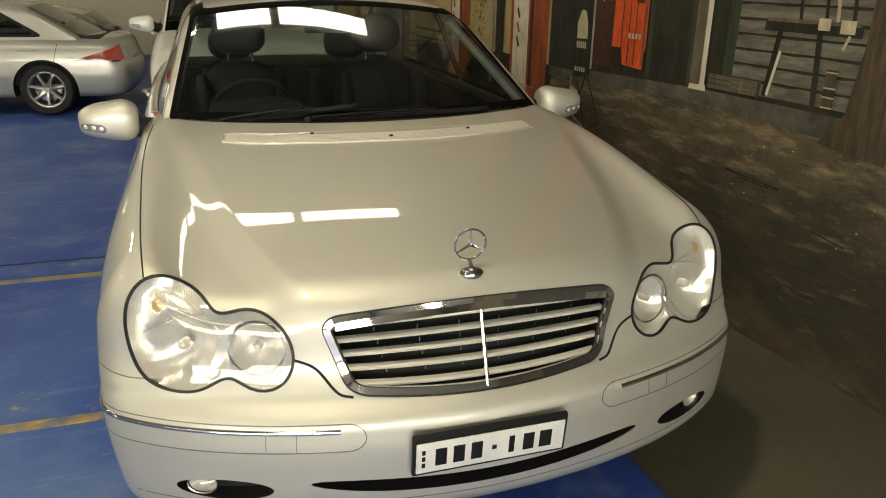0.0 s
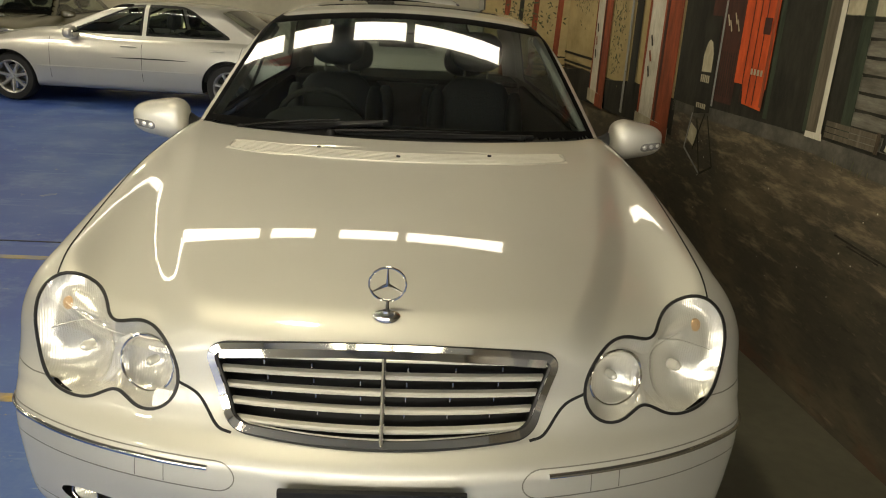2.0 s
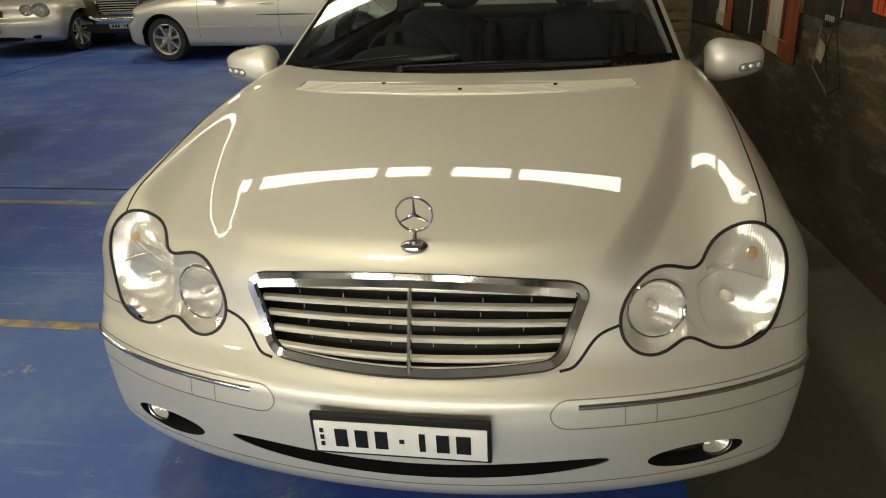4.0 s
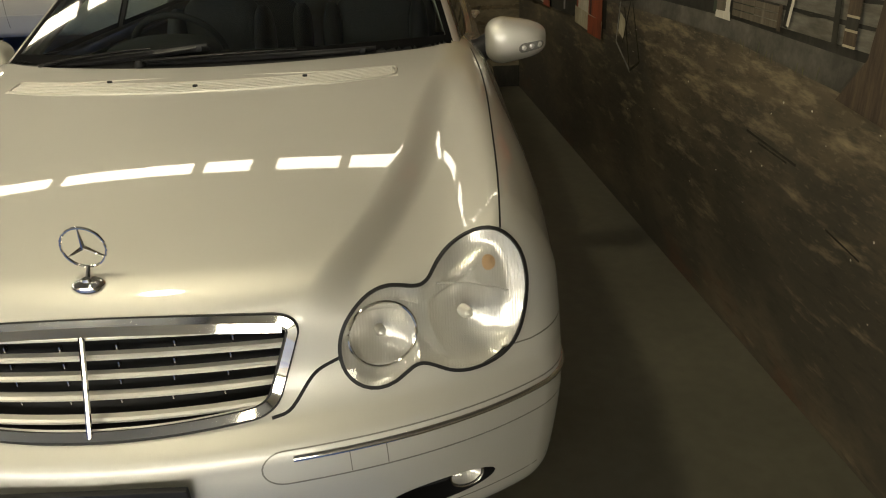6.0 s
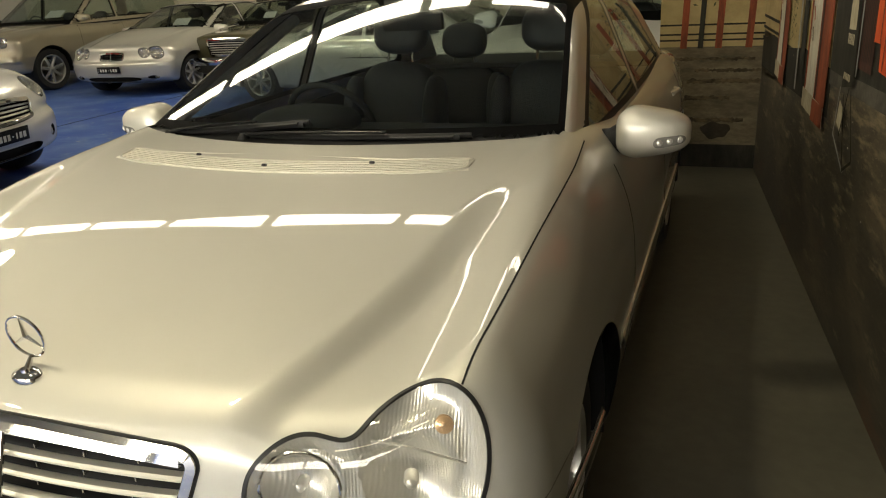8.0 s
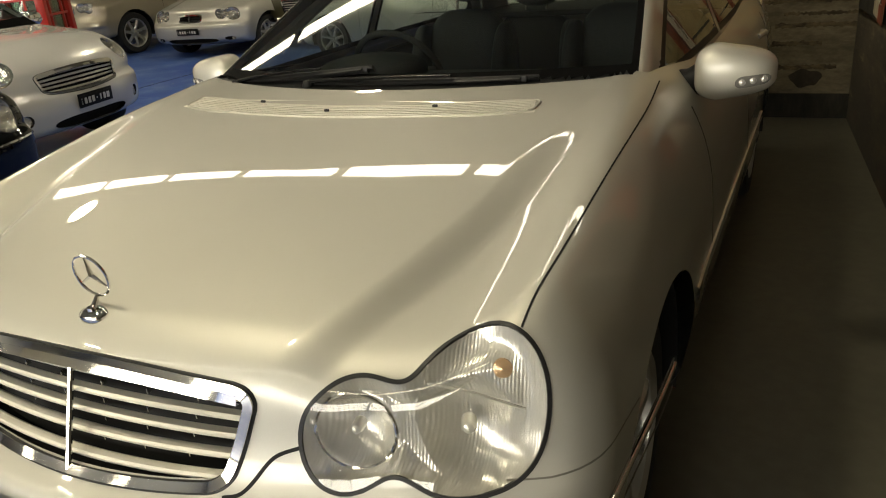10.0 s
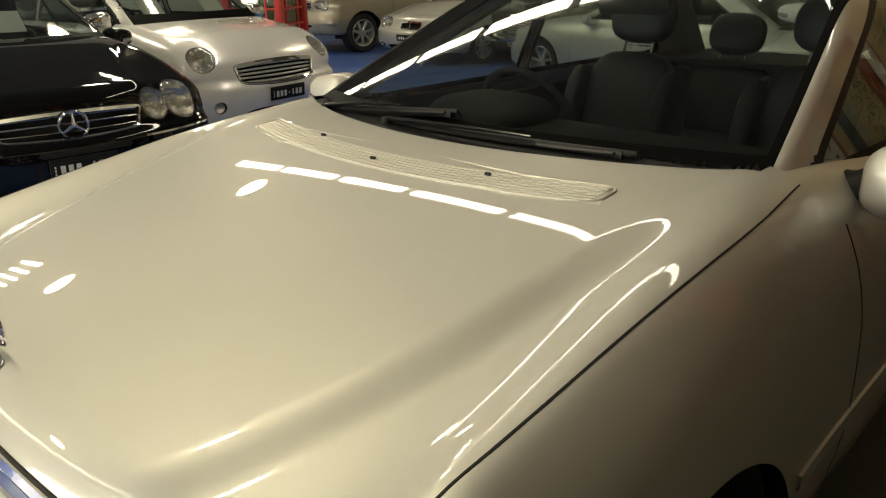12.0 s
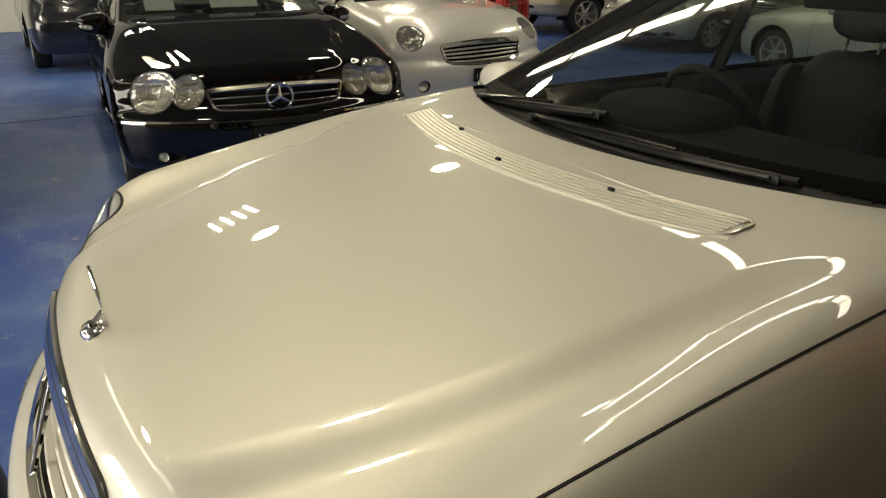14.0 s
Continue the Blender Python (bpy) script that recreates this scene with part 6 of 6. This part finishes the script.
ST_MINI = style(
    0.955, 0.80, 1.0, CREAM, axles=(0.66, 3.12), wheel_r=0.30, doors=(1.25, 2.45, 2.5), cabin=(1.75, 2.9), cabin_end=3.3, lamps=[(0.655, 0.715, 0.115), (0.655, 0.715, 0.09)], lamp_mid=(0.655, 0.715),
    grille=(0.44, 0.675, 0.40, 0.54, 0.02), slats=5, slat_h=0.30, frame=0.013, slot=(0.42, 0.255, 0.335, 0.0), fog=(0.63, 0.37, 0.05, 0.05), plate=(0.0, 0.43, True), mirror=(0.86, 1.28, 1.02), seat_y=1.85, spokes=8, amber=False, seal=CHROME, mirror_paint=CHROME,
    hood_seam=[(0.2, 0.80), (1.2, 0.78)], bumper_line=[(0.0, 0.53), (0.36, 0.53), (0.9, 0.56)],
)
mini, MS = build_car("small_hatchback", "small pale silver hatchback with round headlamps", P_MINI, ST_MINI, pose(-4.22, 3.75, 0, 0, 0, 99), 0.5)
card(mini, (-0.30, 1.34, 1.12), 0.22, 0.26, (-45, 0, 0))
card(mini, (0.38, 1.36, 1.12), 0.22, 0.26, (-45, 0, 0))

# cars along the back wall
bmw, WS = build_car("pale_saloon", "pale silver saloon facing the hall", scaled(MAIN, 1.0, 1.02, 1.02), style(1.0, 1.02, 1.02, SILVER_GREY, grille=(0.20, 0.735, 0.19, 0.63, 0.01), slats=3, slat_mat=BLACK, bar=True, plate=(0, 0.47, True)), pose(-7.45, 8.25, 0, 0, 0, 2) @ Matrix.Diagonal((1.04, 1, 0.85, 1)), 0.4)
card(bmw, (0.1, 1.75, 1.13), 0.28, 0.18, (-50, 0, 0))
P_OLD = scaled(MAIN, 1.02, 1.06, 1.0, crease=(0.5, 0.66, 0.02), plan=(0.08, 0.10), r_nose=0.05, r_shoulder=0.08, lean=0.36,
               top=[(0.0, 0.86), (0.12, 0.90), (0.5, 0.945), (1.0, 0.97), (1.48, 0.99), (2.1, 0.97), (3.6, 0.97), (4.2, 0.95), (4.8, 0.90)],
               nose=[(0.15, 0.12), (0.35, 0.06), (0.6, 0.05), (0.85, 0.06), (1.0, 0.2)], screen=(1.36, 0.99, 0.62), belt=0.95)
old, OS = build_car("vintage_saloon", "old olive brown saloon with a tall chrome grille", P_OLD, style(1.02, 1.06, 1.0, OLIVE, grille=(0.33, 0.83, 0.30, 0.56, 0.004), slats=7, bar=True, lamps=[(0.66, 0.56, 0.10), (0.66, 0.56, 0.07)], lamp_mid=(0.66, 0.56), slot=None, fog=None, plate=(0, 0.36, False), wheel_r=0.33, amber=False, frame=0.018), pose(-6.05, 9.2, 0, 0, 0, 3) @ Matrix.Diagonal((1, 1, 0.87, 1)), 0.4)
part("chrome_bumper", tube([(-0.90, 0.30, 0.47), (-0.84, 0.02, 0.47), (-0.5, -0.05, 0.47), (0.5, -0.05, 0.47), (0.84, 0.02, 0.47), (0.90, 0.30, 0.47)], 0.045, 10, flat=1.5), CHROME, old, "chrome bumper bar")
card(old, (-0.2, 1.80, 1.12), 0.22, 0.16, (-50, 0, 0))
P_SUV = scaled(MAIN, 1.09, 1.09, 1.33, crease=(0.5, 0.7, 0.02), plan=(0.08, 0.12), r_nose=0.06, r_shoulder=0.07, r_roof=0.07, sill=0.38, lean=0.22, belt=1.22,
               top=[(0.0, 1.05), (0.12, 1.09), (0.5, 1.15), (1.0, 1.18), (1.5, 1.20), (2.2, 1.18), (4.9, 1.18)], nose=[(0.3, 0.12), (0.5, 0.03), (0.7, 0.03), (0.8, 0.07), (1.05, 0.10), (1.2, 0.25)],
               roof=[(1.9, 1.78), (2.3, 1.84), (3.2, 1.86), (4.4, 1.83), (4.9, 1.80)], screen=(1.42, 1.19, 0.72), rear_screen=(5.1, 1.2, 3.0), roof_crown=0.06, length=4.97)
suv, _ = build_car("off_roader", "tall pale gold off-road car facing the hall", P_SUV, style(1.09, 1.09, 1.33, GOLD, wheel_r=0.39, axles=(0.86, 3.74), doors=(1.62, 2.75, 3.75), cabin=(2.5, 3.8), cabin_end=4.6, lamps=[(0.72, 0.79, 0.085), (0.60, 0.78, 0.075)], lamp_mid=(0.66, 0.785),
              grille=(0.46, 1.02, 0.46, 0.86, 0.002), slats=3, slat_mat=SATIN, slot=(0.5, 0.52, 0.60, 0.0), fog=None, plate=(0, 0.70, True), mirror=(0.98, 1.75, 1.28), amber=False, seat_y=2.5), pose(-10.3, 8.2, 0, 0, 0, 4) @ Matrix.Diagonal((1, 1, 0.86, 1)), 0.4)
card(suv, (0.2, 1.95, 1.36), 0.34, 0.22, (-55, 0, 0))
wagon, _ = build_car("gold_hatchback", "pale gold car half hidden behind the long saloon", scaled(MAIN, 0.97, 0.95, 1.06, rear_screen=(4.1, 1.02, 1.1)), style(0.97, 0.95, 1.06, GOLD, plate=None), pose(-5.75, 11.6, 0, 0, 0, -94) @ Matrix.Diagonal((1, 1, 0.69, 1)), 0.3)
white, WH = build_car("white_hatchback", "white hatchback parked close behind the silver saloon", scaled(P_MINI, 1.0, 1.05, 1.04, half=0.83, screen=(1.0, 1.04, 0.62)), dict(ST_MINI, paint=WHITE_PAINT, mirror_paint=WHITE_PAINT, grille=(0.40, 0.66, 0.36, 0.57, 0.01), slats=2, mirror=(0.88, 1.30, 1.06), plate=None, seal=SEAL), pose(-0.08, 4.85, 0, 0, 0, 1.5), 0.42)

# red call box
BOOTH_RED = mat("call_box_red", (0.52, 0.022, 0.012), 0.35, stain=0.15, stain_scale=3, coat=0.4)


def call_box(m):
    th = thing("telephone_box", "red cast-iron telephone box with glazed sides", "phone booth", m)
    w, h = 0.92, 2.40
    part("plinth", box(w, w, 0.12, (0, 0, 0.06), bevel=0.01), BOOTH_RED, th)
    for a in (-1, 1):
        for b in (-1, 1):
            part("corner_post", box(0.11, 0.11, h - 0.42, (a * (w / 2 - 0.06), b * (w / 2 - 0.06), 0.12 + (h - 0.42) / 2), bevel=0.012), BOOTH_RED, th)
    part("fascia", box(w, w, 0.24, (0, 0, h - 0.20), bevel=0.015), BOOTH_RED, th)
    part("dome", lathe([(0.001, 0.16), (0.30, 0.13), (0.52, 0.05), (0.60, 0.0)], 4, m=pose(0, 0, h - 0.08, 0, 0, 45)), BOOTH_RED, th, smooth=False)
    for k in range(4):
        mm = pose(0, 0, 0, 0, 0, 90 * k)
        bm = box(w - 0.2, 0.012, 0.11, (0, -w / 2 + 0.008, h - 0.19))
        bm.transform(mm)
        part("sign_panel", bm, PLATE_WHITE, th, "blank pale sign panel")
        bm = box(w - 0.22, 0.006, h - 0.60, (0, -w / 2 + 0.06, 0.30 + (h - 0.60) / 2))
        bm.transform(mm)
        part("pane", bm, PANE, th)
        for z in np.linspace(0.45, h - 0.42, 8):
            bm = box(w - 0.2, 0.03, 0.028, (0, -w / 2 + 0.05, float(z)), bevel=0.004)
            bm.transform(mm)
            part("glazing_bar", bm, BOOTH_RED, th)
        for x in (-0.2, 0.2):
            bm = box(0.028, 0.03, h - 0.6, (x, -w / 2 + 0.05, 0.30 + (h - 0.6) / 2), bevel=0.004)
            bm.transform(mm)
            part("glazing_bar", bm, BOOTH_RED, th)
    return th


call_box(pose(-8.6, 6.55, 0, 0, 0, 30))
